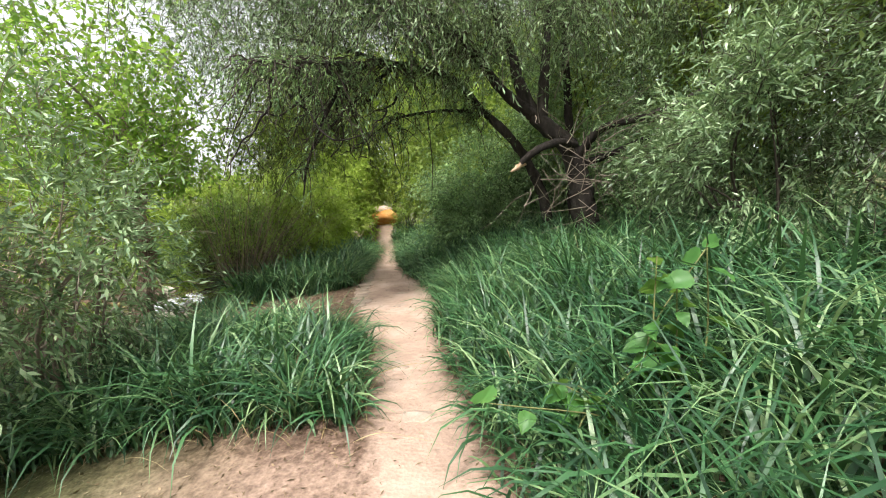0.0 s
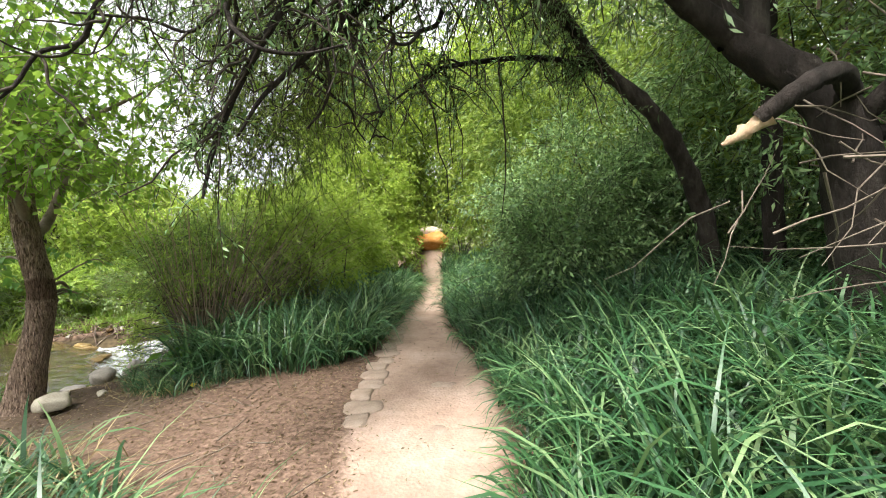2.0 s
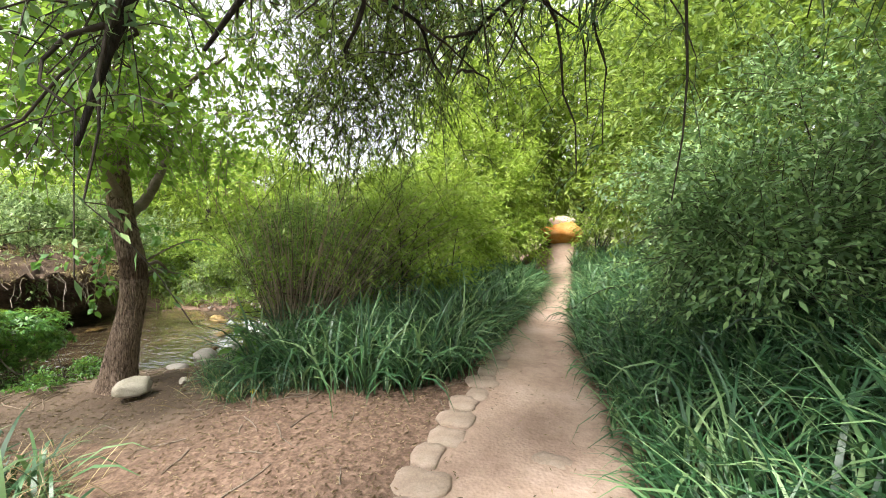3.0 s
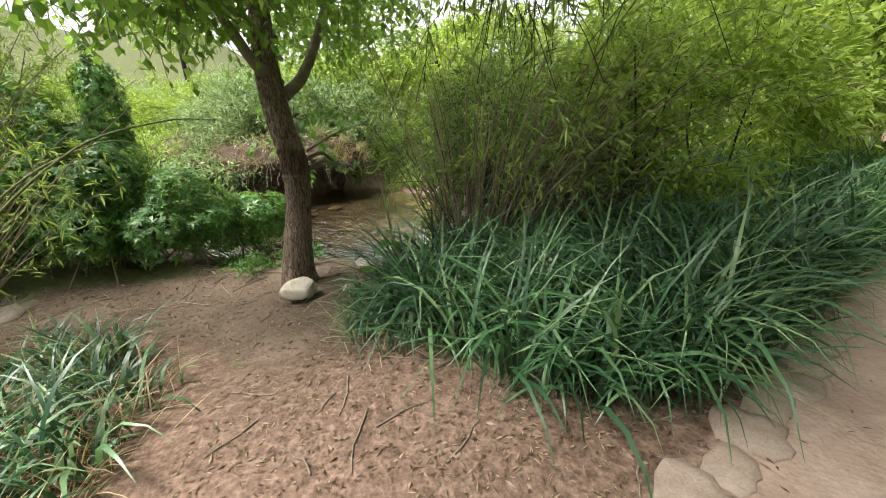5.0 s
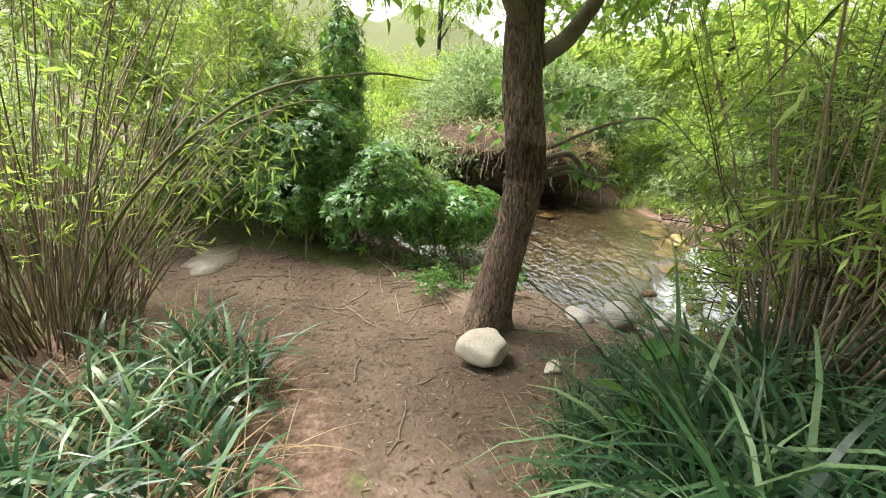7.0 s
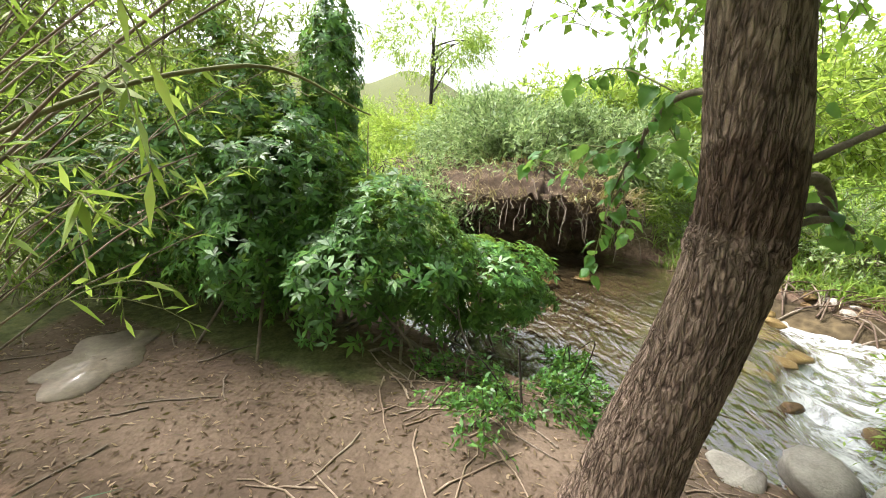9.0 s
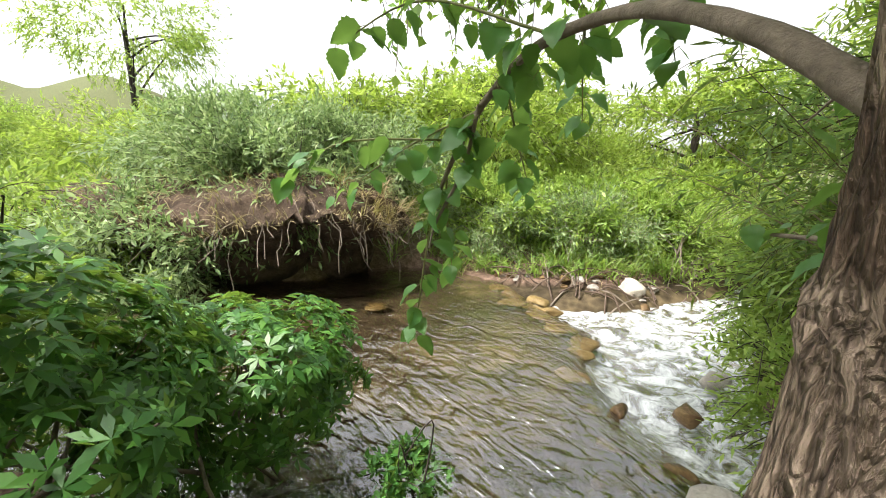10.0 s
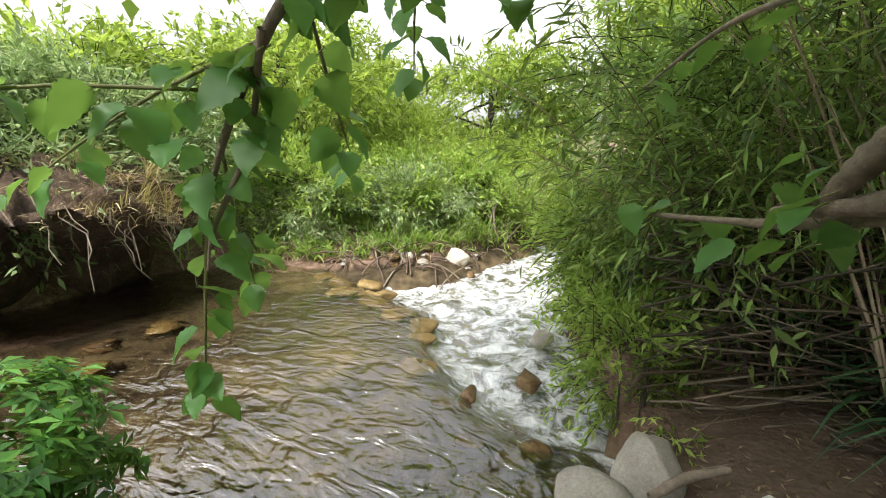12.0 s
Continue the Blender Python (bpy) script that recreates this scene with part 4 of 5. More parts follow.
    Lg = rng.uniform(0.25, 1.0, n) * np.where(S[:, 0] > 0.8, 0.6, 1.0) * np.clip((S[:, 2] - 1.6) / 1.4, 0.25, 1.0)
    line = S[:, None] + D[:, None] * (Lg[:, None] * s * 0.75)[..., None]
    line[:, :, 2] -= Lg[:, None] * 0.75 * s ** 1.8
    line += np.cumsum(rng.normal(size=line.shape) * 0.045, 1) * s[None, :, None]
    line = line[~in_the_way(line).any(1)]
    n = len(line)
    tagged(part("twigwork", *tubes(line, np.linspace(0.0095, 0.0028, 7)[None] * rng.uniform(0.6, 1.5, (n, 1)), 4), TWIG, ob, "fine drooping dark twigs"), kind="stuff")
    sub = line[rng.integers(0, n, 2400), rng.integers(1, 7, 2400)]
    sub[:, 2] += 0.35 * in_the_way(sub - np.array([0, 0, 0.35]))
    (v, f), tw = sprays(sub, np.array([-0.4, -0.2, -0.2]) + rng.normal(size=(2400, 3)) * 0.8, rng.uniform(0.12, 0.35, 2400), 9, 0.055, 0.015, 0.45)
    tagged(part("foliage", v, f, DARKLEAF, ob, smooth=False), kind="stuff")
    tagged(part("twigwork", *tubes(tw, np.full((len(tw), 4), 0.0022), 3), TWIG, ob), kind="stuff")
    # gnarled dark branches that hang over the path's side, forking towards their tips
    for start in ((-0.75, 4.45, 3.5), (-0.95, 4.5, 3.35), (-1.0, 4.2, 3.4), (-1.2, 4.3, 3.1), (-0.55, 4.9, 3.3), (-0.35, 5.1, 3.5), (-0.9, 4.75, 3.0), (-1.25, 3.9, 3.2), (-0.1, 5.3, 3.6), (0.1, 5.6, 3.4)):
        d = np.array([-0.3 + rng.normal() * 0.2, -0.05 + rng.normal() * 0.3, -0.75])
        p, pts = np.array(start), [np.array(start)]
        for k in range(7):
            d = unit(d + rng.normal(size=3) * np.array([0.45, 0.45, 0.25]))
            p = p + d * 0.2
            p[2] = max(p[2], 2.4 - 0.95 * float(step01(0.7, 1.5, line_gap(WAY, p[0], p[1]))))
            pts.append(p.copy())
        branch = part("branch", *limb(pts, np.linspace(0.021, 0.006, 8), 7, 34, 0.06), DARKBARK, ob, "gnarled black hanging branch")
        for k in (2, 3, 4, 5, 6):
            q, e, way = pts[k], [pts[k]], unit(d + rng.normal(size=3) * 0.9)
            for j in range(5):
                way = unit(way + rng.normal(size=3) * 0.4 + np.array([0, 0, -0.12]))
                e.append(e[-1] + way * 0.1)
            if not in_the_way(np.array(e)).any():
                part("twig", *limb(e, np.linspace(0.009, 0.003, 6), 5, 16), TWIG, branch)
    # leafy crown: above, over the slope, and an olive curtain over the path's far side
    for c, r, k, mt in (((2.6, 5.6, 4.8), (2.4, 2.2, 1.3), 3000, SILVERWILLOW), ((-1.4, 4.8, 5.0), (1.6, 1.6, 0.7), 900, SILVERWILLOW), ((-2.6, 6.6, 4.8), (1.4, 1.8, 0.9), 1100, SILVERWILLOW), ((0.4, 5.0, 4.6), (1.7, 1.2, 0.8), 1300, SILVERWILLOW), ((-1.75, 6.9, 3.55), (1.1, 0.9, 0.7), 900, WILLOW), ((-2.55, 7.3, 3.0), (0.8, 0.6, 0.45), 450, WILLOW)):
        cc, cd = spread_points(90, c, r, 0.3)
        pick = rng.integers(0, 90, k)
        (v, f), tw = sprays(cc[pick] + rng.normal(size=(k, 3)) * 0.3, rng.normal(size=(k, 3)), rng.uniform(0.3, 0.7, k), 9, 0.1, 0.022, 0.5)
        tagged(part("crown", v, f, mt, ob, smooth=False), kind="stuff")
        tagged(part("twigwork", *tubes(tw, np.full((len(tw), 4), 0.003), 3), TWIG, ob), kind="stuff")
    for pts, rad in (([(-0.4, 4.6, 4.6), (-1.2, 4.6, 4.8), (-2.2, 4.8, 5.0)], [0.03, 0.02, 0.008]), ([(0.1, 5.39, 3.78), (-1.0, 5.9, 4.3), (-2.4, 6.5, 4.8)], [0.04, 0.028, 0.01]), ([(-0.5, 5.6, 4.0), (-1.2, 6.4, 3.9), (-1.8, 7.0, 3.6), (-2.2, 7.4, 3.2)], [0.03, 0.022, 0.015, 0.006])):
        part("bough", *limb(pts, rad, 7, 20), DARKBARK, ob)
    # pale dead twigs about the snapped bough
    a = np.array([2.9, 4.6, 2.1]) + rng.normal(size=(90, 3)) * np.array([0.5, 0.4, 0.3])
    d = unit(np.array([0.4, -0.5, -0.15]) + rng.normal(size=(90, 3)))
    ln = a[:, None] + d[:, None] * (np.linspace(0, 1, 5)[None] * rng.uniform(0.3, 1.0, (90, 1)))[..., None] + np.cumsum(rng.normal(size=(90, 5, 3)) * 0.025, 1)
    for q in ln:
        part("dead_twig", *tubes(q[None], np.linspace(0.007, 0.002, 5)[None], 4), STEM, ob)


build_arching_tree()


# ---- the leaning poplar by the water ----
def build_leaning_tree():
    foot = np.array([-4.67, 5.98, -0.27])
    ob = thing("leaning_tree", tuple(foot), "leaning tree with furrowed brown bark and a darker band", "tree")
    axis = [(-4.72, 5.95, -0.42), (-4.7, 5.98, -0.27), (-4.65, 6.03, 0.15), (-4.59, 6.09, 0.55), (-4.56, 6.12, 0.88), (-4.55, 6.1, 1.12), (-4.57, 6.04, 1.5), (-4.62, 6.03, 1.95), (-4.68, 6.08, 2.6), (-4.7, 6.15, 3.6)]
    rad = [0.22, 0.175, 0.142, 0.128, 0.13, 0.125, 0.113, 0.102, 0.08, 0.04]
    n, sides = 150, 72
    line = smooth_line(axis, n)
    r = smooth_line(np.array(rad)[:, None], n)[:, 0]
    T = unit(np.gradient(line, axis=0))
    A = unit(np.cross(T, np.array([0, 1.0, 0])))
    B = np.cross(T, A)
    ang = np.linspace(0, 2 * np.pi, sides, endpoint=False)
    s = np.linspace(0, 1, n)[:, None]
    zz = line[:, 2:3]
    furrow = np.abs(np.sin(ang * 11 + 1.5 * np.sin(zz * 9 + ang * 2) + 2.2 * np.sin(zz * 3.1))) ** 0.6
    ring = np.exp(-((zz - 0.86) / 0.05) ** 2)
    rr = r[:, None] * (1 + 0.05 * np.sin(2 * ang + 3 * zz)) + 0.008 * furrow - 0.006 + ring * 0.014 * np.sin(ang * 9 + zz * 60) + rng.normal(size=(n, sides)) * 0.0008
    rr = rr + 0.04 * np.exp(-((zz + 0.3) / 0.12) ** 2) * np.maximum(0, np.sin(ang * 3 + 0.6))
    V = line[:, None] + rr[..., None] * (A[:, None] * np.cos(ang)[:, None] + B[:, None] * np.sin(ang)[:, None])
    i = np.arange(n * sides).reshape(n, sides)
    a, b = i[:-1], i[1:]
    F = np.stack([a, np.roll(a, -1, 1), np.roll(b, -1, 1), b], -1).reshape(-1, 4)
    trunk = part("trunk", V, F, BARK, ob)
    band = (step01(0.9, 0.93, zz) * (1 - step01(1.13, 1.15, zz + 0.03 * np.sin(ang * 2)))) * np.ones((1, sides))
    trunk.data.attributes.new("dark_band", 'FLOAT', 'POINT').data.foreach_set("value", band.astype(np.float32).ravel())
    for pts, rad in (([(-4.65, 6.12, 1.72), (-4.5, 5.95, 1.85), (-4.35, 5.75, 2.15), (-4.3, 5.5, 2.7)], [0.06, 0.05, 0.04, 0.02]),
                     ([(-4.64, 6.14, 1.62), (-4.72, 6.35, 1.78), (-4.8, 6.6, 2.2), (-4.9, 6.9, 2.9)], [0.065, 0.055, 0.045, 0.02]),
                     ([(-4.3, 5.5, 2.7), (-4.25, 4.9, 3.2), (-4.3, 4.2, 3.7)], [0.03, 0.022, 0.01]),
                     ([(-4.68, 6.14, 2.1), (-5.0, 6.0, 2.5), (-5.6, 5.8, 2.9), (-6.3, 5.6, 3.0)], [0.05, 0.04, 0.03, 0.012]),
                     ([(-4.7, 6.16, 2.5), (-4.3, 6.4, 2.9), (-3.6, 6.6, 3.3)], [0.045, 0.035, 0.012])):
        part("bough", *limb(pts, rad, 8, 20, 0.05), STEM, ob)
    # crown of broad leaves overhead, towards the stream
    cc = np.concatenate([rng.normal(size=(60, 3)) * np.array([1.0, 1.0, 0.5]) + np.array([-5.2, 6.3, 3.1]), rng.normal(size=(60, 3)) * np.array([0.8, 0.9, 0.7]) + np.array([-4.3, 5.9, 3.4]),
                         rng.normal(size=(16, 3)) * np.array([0.8, 0.8, 0.35]) + np.array([-5.9, 7.0, 2.8]), rng.normal(size=(14, 3)) * np.array([0.45, 0.45, 0.2]) + np.array([-6.5, 7.3, 2.3]), rng.normal(size=(20, 3)) * np.array([0.5, 0.3, 0.3]) + np.array([-4.0, 5.6, 2.3]),
                         rng.normal(size=(60, 3)) * np.array([0.9, 0.9, 0.6]) + np.array([-4.3, 4.3, 3.6])])
    pick = rng.integers(0, len(cc), 3000)
    Q = cc[pick] + rng.normal(size=(3000, 3)) * 0.25
    Q[:, 2] = np.maximum(Q[:, 2], 2.1 + rng.uniform(0, 0.4, 3000))
    (v, f), tw = sprays(Q, rng.normal(size=(3000, 3)) - np.array([0, 0, 0.1]), rng.uniform(0.2, 0.4, 3000), 6, 0.09, 0.06, 0.35)
    tagged(part("crown", v, f, CROWNLEAF, ob, smooth=False), kind="stuff")
    tagged(part("twigwork", *tubes(tw, np.full((len(tw), 4), 0.0035), 3), STEM, ob), kind="stuff")
    return ob


leaning_tree = build_leaning_tree()


def broad_leaf_mesh(name, seed):
    """A heart-shaped toothed leaf about 1 long, folded along its midrib and drooping."""
    r = np.random.default_rng(seed)
    k = 15
    s = np.linspace(0, 1, k)
    half = 0.44 * np.sin(np.pi * s ** 0.62) ** 0.8 * (1 - 0.12 * s)
    half = half * (1 + 0.07 * np.where(np.arange(k) % 2, 1, -1))
    half[0], half[-1] = 0.03, 0.004
    y = s - 0.08 * np.exp(-(s / 0.12) ** 2)
    droop = -0.28 * s ** 2 * r.uniform(0.3, 1.4)
    wave = 0.03 * np.sin(s * 11 + r.uniform(0, 6))
    cup = r.uniform(0.05, 0.35)
    V = []
    for q in (-1, -0.5, 0, 0.5, 1):
        V.append(np.stack([half * q, y + 0.06 * abs(q) * (s - 0.5), droop + cup * np.abs(half * q) + wave * abs(q)], -1))
    V = np.stack(V, 1)
    i = np.arange(k * 5).reshape(k, 5)
    F = np.stack([i[:-1, :-1], i[:-1, 1:], i[1:, 1:], i[1:, :-1]], -1).reshape(-1, 4)
    return quick_mesh(name, V, F, BROAD, True)


LEAF_MESHES = [broad_leaf_mesh("leaf", 40 + j) for j in range(6)]


def hang_leaves(bough, places, size, down=0.8):
    """Single broad leaves, each an object of its own, hanging by short stalks along a bough."""
    stalks = []
    o = ORIGIN[bough.name]
    for j, p in enumerate(places):
        a = rng.uniform(0, 6.28)
        d = Vector((math.cos(a), math.sin(a), -down * rng.uniform(0.2, 1.6))).normalized()
        q = Vector(p) + d * 0.03
        stalks.append(np.linspace(np.array(p), np.array(q), 3))
        leaf = new("leaf", LEAF_MESHES[j % 6])
        leaf.parent = bough
        turn = d.to_track_quat('Y', 'Z').to_matrix().to_4x4() @ Matrix.Rotation(rng.normal() * 0.5, 4, 'Y')
        leaf.matrix_basis = Matrix.Translation(q - Vector(o)) @ turn @ Matrix.Scale(size * float(rng.uniform(0.6, 1.2)), 4)
    tagged(part("stalk", *tubes(np.array(stalks), np.full((len(stalks), 3), 0.0015), 3), GREENCANE, bough), kind="stuff")


def build_hanging_boughs():
    main = [(-4.6, 6.15, 1.05), (-4.82, 6.22, 1.24), (-5.08, 6.3, 1.36), (-5.38, 6.35, 1.36), (-5.62, 6.38, 1.24), (-5.78, 6.38, 1.06), (-5.86, 6.37, 0.92)]
    b = part("bough", *limb(main, [0.024, 0.019, 0.016, 0.014, 0.012, 0.009, 0.005], 9, 40, 0.06), STEM, leaning_tree, "curved grey-brown bough hanging over the water")
    twist = part("twig", *limb([(-5.6, 6.36, 1.25), (-5.74, 6.41, 1.05), (-5.84, 6.36, 0.85), (-5.86, 6.34, 0.75)], [0.008, 0.007, 0.006, 0.003], 6, 20), STEM, b)
    hang = [[(-5.86, 6.37, 0.92), (-5.93, 6.37, 0.7), (-5.98, 6.37, 0.5), (-6.0, 6.36, 0.36)], [(-5.8, 6.38, 1.05), (-5.95, 6.5, 0.8), (-6.02, 6.58, 0.6)],
            [(-5.5, 6.37, 1.32), (-5.7, 6.65, 1.15), (-5.85, 6.9, 0.95)], [(-5.62, 6.38, 1.24), (-6.0, 6.3, 1.12), (-6.35, 6.2, 0.95)],
            [(-5.7, 6.38, 1.15), (-6.1, 6.1, 1.15), (-6.3, 5.9, 1.0)], [(-5.2, 6.33, 1.38), (-5.5, 6.75, 1.4), (-5.7, 7.05, 1.25)], [(-5.3, 6.33, 1.38), (-5.7, 6.2, 1.55), (-6.1, 6.1, 1.5)],
            [(-5.0, 6.3, 1.36), (-5.2, 6.7, 1.5), (-5.3, 7.0, 1.4)]]
    places = []
    for h in hang:
        part("twig", *limb(h, [0.005, 0.004, 0.002], 5, 12), GREENCANE, b)
        places += [tuple(p + rng.normal(size=3) * 0.012) for p in smooth_line(h, 17)[1:]]
    places += [tuple(p + rng.normal(size=3) * 0.03) for p in smooth_line(main, 60)[24:]]
    hang_leaves(b, places, 0.095)
    for pts, rad, n in (([(-4.6, 6.2, 1.0), (-4.66, 6.4, 1.06), (-4.69, 6.5, 1.0), (-4.71, 6.56, 0.93)], [0.022, 0.02, 0.018, 0.012], 4),
                        ([(-4.58, 6.2, 0.92), (-4.64, 6.4, 0.97), (-4.68, 6.5, 0.95), (-4.75, 6.62, 0.92)], [0.02, 0.018, 0.015, 0.008], 5),
                        ([(-4.58, 6.22, 0.9), (-4.63, 6.44, 0.94), (-4.75, 6.68, 0.89), (-4.98, 6.92, 0.86)], [0.012, 0.011, 0.009, 0.004], 8),
                        ([(-4.55, 6.25, 1.1), (-4.6, 6.6, 1.25), (-4.8, 7.0, 1.3), (-5.0, 7.3, 1.2)], [0.012, 0.01, 0.007, 0.003], 12)):
        c = part("bough", *limb(pts, rad, 8, 24, 0.08), STEM, leaning_tree, "short grey bough with a few broad leaves")
        hang_leaves(c, [tuple(p + rng.normal(size=3) * 0.03) for p in smooth_line(pts, n + 4)[4:]], 0.07)


build_hanging_boughs()


# ---- cane clumps ----
def cane_clump(at, count, height, spread, lean, label, green=0.3, leafy=1.0, foot=0.25, extra=(), leaf_mat=None):
    """Stout canes fanning from one foot, bare below and leafy above."""
    x, y = at
    z0 = float(ground_z(x, y))
    ob = thing("cane_clump", (x, y, z0), label, "canes")
    s = np.linspace(0, 1, 9)
    pos, way = [], []
    for j in range(count):
        a = rng.uniform(0, 6.28)
        r = foot * rng.uniform(0, 1) ** 0.6
        base = np.array([x + r * math.cos(a), y + r * math.sin(a), z0 - 0.05])
        d = np.array([math.cos(a), math.sin(a)]) * spread * rng.uniform(0.1, 1.0) + np.asarray(lean) * rng.uniform(0.2, 1.3) + rng.normal(size=2) * 0.08
        h = height * rng.uniform(0.5, 1.1)
        bow = rng.uniform(0.2, 0.9)
        line = np.stack([base[0] + d[0] * h * (0.5 * s + bow * 0.6 * s ** 2), base[1] + d[1] * h * (0.5 * s + bow * 0.6 * s ** 2), base[2] + h * (s - 0.18 * bow * s ** 3 * np.hypot(*d))], -1)
        line += np.cumsum(rng.normal(size=line.shape) * 0.012, 0)
        rad = rng.uniform(0.0035, 0.0095)
        part("cane", *tubes(line[None], np.linspace(rad, rad * 0.35, 9)[None], 5), GREENCANE if rng.uniform() < green else (CANE, DARKCANE, CANE, STEM)[j % 4], ob)
        m = int(9 * leafy)
        k = rng.integers(6, 9, m)
        pos.append(line[k] + rng.normal(size=(m, 3)) * 0.03)
        way.append(rng.normal(size=(m, 3)) * 0.7 + np.array([d[0], d[1], 0.4]))
    for pts, rad in extra:
        part("cane", *limb(pts, rad, 6, 30), GREENCANE, ob, "long arching green cane")
        q = smooth_line(pts, 14)[3:8]
        pos.append(q), way.append(rng.normal(size=q.shape) * 0.6)
    P, D = np.concatenate(pos), np.concatenate(way)
    (v, f), tw = sprays(P, D, rng.uniform(0.12, 0.4, len(P)), 8, 0.09, 0.015, 0.5, 0.6)
    tagged(part("foliage", v, f, leaf_mat or CANELEAF, ob, smooth=False), kind="stuff")
    tagged(part("twigwork", *tubes(tw, np.full((len(tw), 4), 0.0018), 3), GREENCANE, ob), kind="stuff")
    return ob


cane_clump((-3.65, 7.7), 230, 2.4, 0.85, (0.3, 0.3), "clump of bare brown canes with green leafy tops by the stream", 0.03, 0.26, 0.36)
cane_clump((-3.3, 8.1), 70, 2.0, 0.9, (0.1, 0.35), "leaning brown canes rising out of the grass", 0.06, 0.25, 0.3)
cane_clump((-4.35, 2.95), 240, 2.3, 0.85, (-0.1, 0.12), "clump of bare brown canes with green leafy tops by the clearing", 0.03, 0.28, 0.5,
           [([(-4.1, 3.3, -0.2), (-3.95, 3.9, 0.7), (-3.9, 4.6, 1.3), (-3.95, 5.15, 1.46), (-4.05, 5.5, 1.45)], [0.011, 0.01, 0.008, 0.006, 0.003]),
            ([(-4.3, 3.2, -0.2), (-4.6, 3.9, 0.9), (-4.9, 4.6, 1.3), (-5.2, 5.0, 1.2)], [0.011, 0.009, 0.007, 0.003])])
DIMWILLOW = mat_leaf("dim_willow_leaf", [(0.0, (0.048, 0.096, 0.0288)), (0.5, (0.136, 0.24, 0.064)), (1.0, (0.336, 0.496, 0.128))], 0.4, 0.45, 1.0, 0.4)
cane_clump((-4.2, 8.6), 70, 1.9, 0.9, (-0.35, 0.1), "canes leaning from the stream side", 0.4, 1.5, 0.3, leaf_mat=DIMWILLOW)
shrub("bush", (-3.2, 9.2), (0.8, 0.8, 1.2), 700, 0.11, 0.022, CANELEAF, "yellow-green leafy canes above the grass", lift=1.2)


def cane_tangle():
    """Bare canes lying over one another beside the rocks."""
    ob = thing("cane_tangle", (-4.1, 8.3, -0.25), "tangle of bare brown canes lying low beside the rocks", "canes")
    for j in range(280):
        c = np.array([-3.85 + rng.normal() * 0.42, 8.3 + rng.normal() * 0.26, rng.uniform(-0.25, 0.75)])
        c[2] = max(c[2], float(ground_z(c[0], c[1])) + 0.04)
        a = rng.normal() * 0.35 + 0.1
        d = np.array([math.cos(a), math.sin(a), rng.normal() * 0.17 + 0.06]) * rng.uniform(0.35, 0.95)
        p = c[None] + np.linspace(-1, 1, 7)[:, None] * d[None] + np.cumsum(rng.normal(size=(7, 3)) * 0.02, 0)
        p[:, 2] = np.maximum(p[:, 2], ground_z(p[:, 0], p[:, 1]) + 0.01)
        p[:, 0] = np.maximum(p[:, 0], -4.95)
        r = rng.uniform(0.003, 0.008)
        part("cane", *tubes(p[None], np.linspace(r, r * 0.5, 7)[None], 5), (TWIG, DARKCANE, STEM, DARKCANE)[j % 4], ob)


cane_tangle()
shrub("bush", (-4.1, 8.45), (1.0, 0.55, 0.75), 2000, 0.095, 0.017, DIMWILLOW, "dense narrow-leaved willow above the cane tangle", lift=1.75, stems=10, twig_len=0.45, droop=0.3)
shrub("bush", (-5.15, 9.3), (0.55, 0.6, 0.5), 1000, 0.075, 0.018, CANELEAF, "yellow-green willow shoots over the rapids", lift=1.3, stems=5, twig_len=0.35)


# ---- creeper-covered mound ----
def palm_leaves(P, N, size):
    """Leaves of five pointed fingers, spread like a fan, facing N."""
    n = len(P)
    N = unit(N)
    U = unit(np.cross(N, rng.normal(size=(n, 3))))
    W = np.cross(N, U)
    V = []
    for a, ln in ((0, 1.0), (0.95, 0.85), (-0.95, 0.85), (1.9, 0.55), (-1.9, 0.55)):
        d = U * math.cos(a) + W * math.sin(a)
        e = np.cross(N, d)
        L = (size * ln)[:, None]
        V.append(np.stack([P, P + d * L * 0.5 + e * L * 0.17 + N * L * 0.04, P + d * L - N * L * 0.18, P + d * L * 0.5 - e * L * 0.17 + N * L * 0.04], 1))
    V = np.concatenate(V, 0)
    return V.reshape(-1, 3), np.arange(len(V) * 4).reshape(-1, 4)


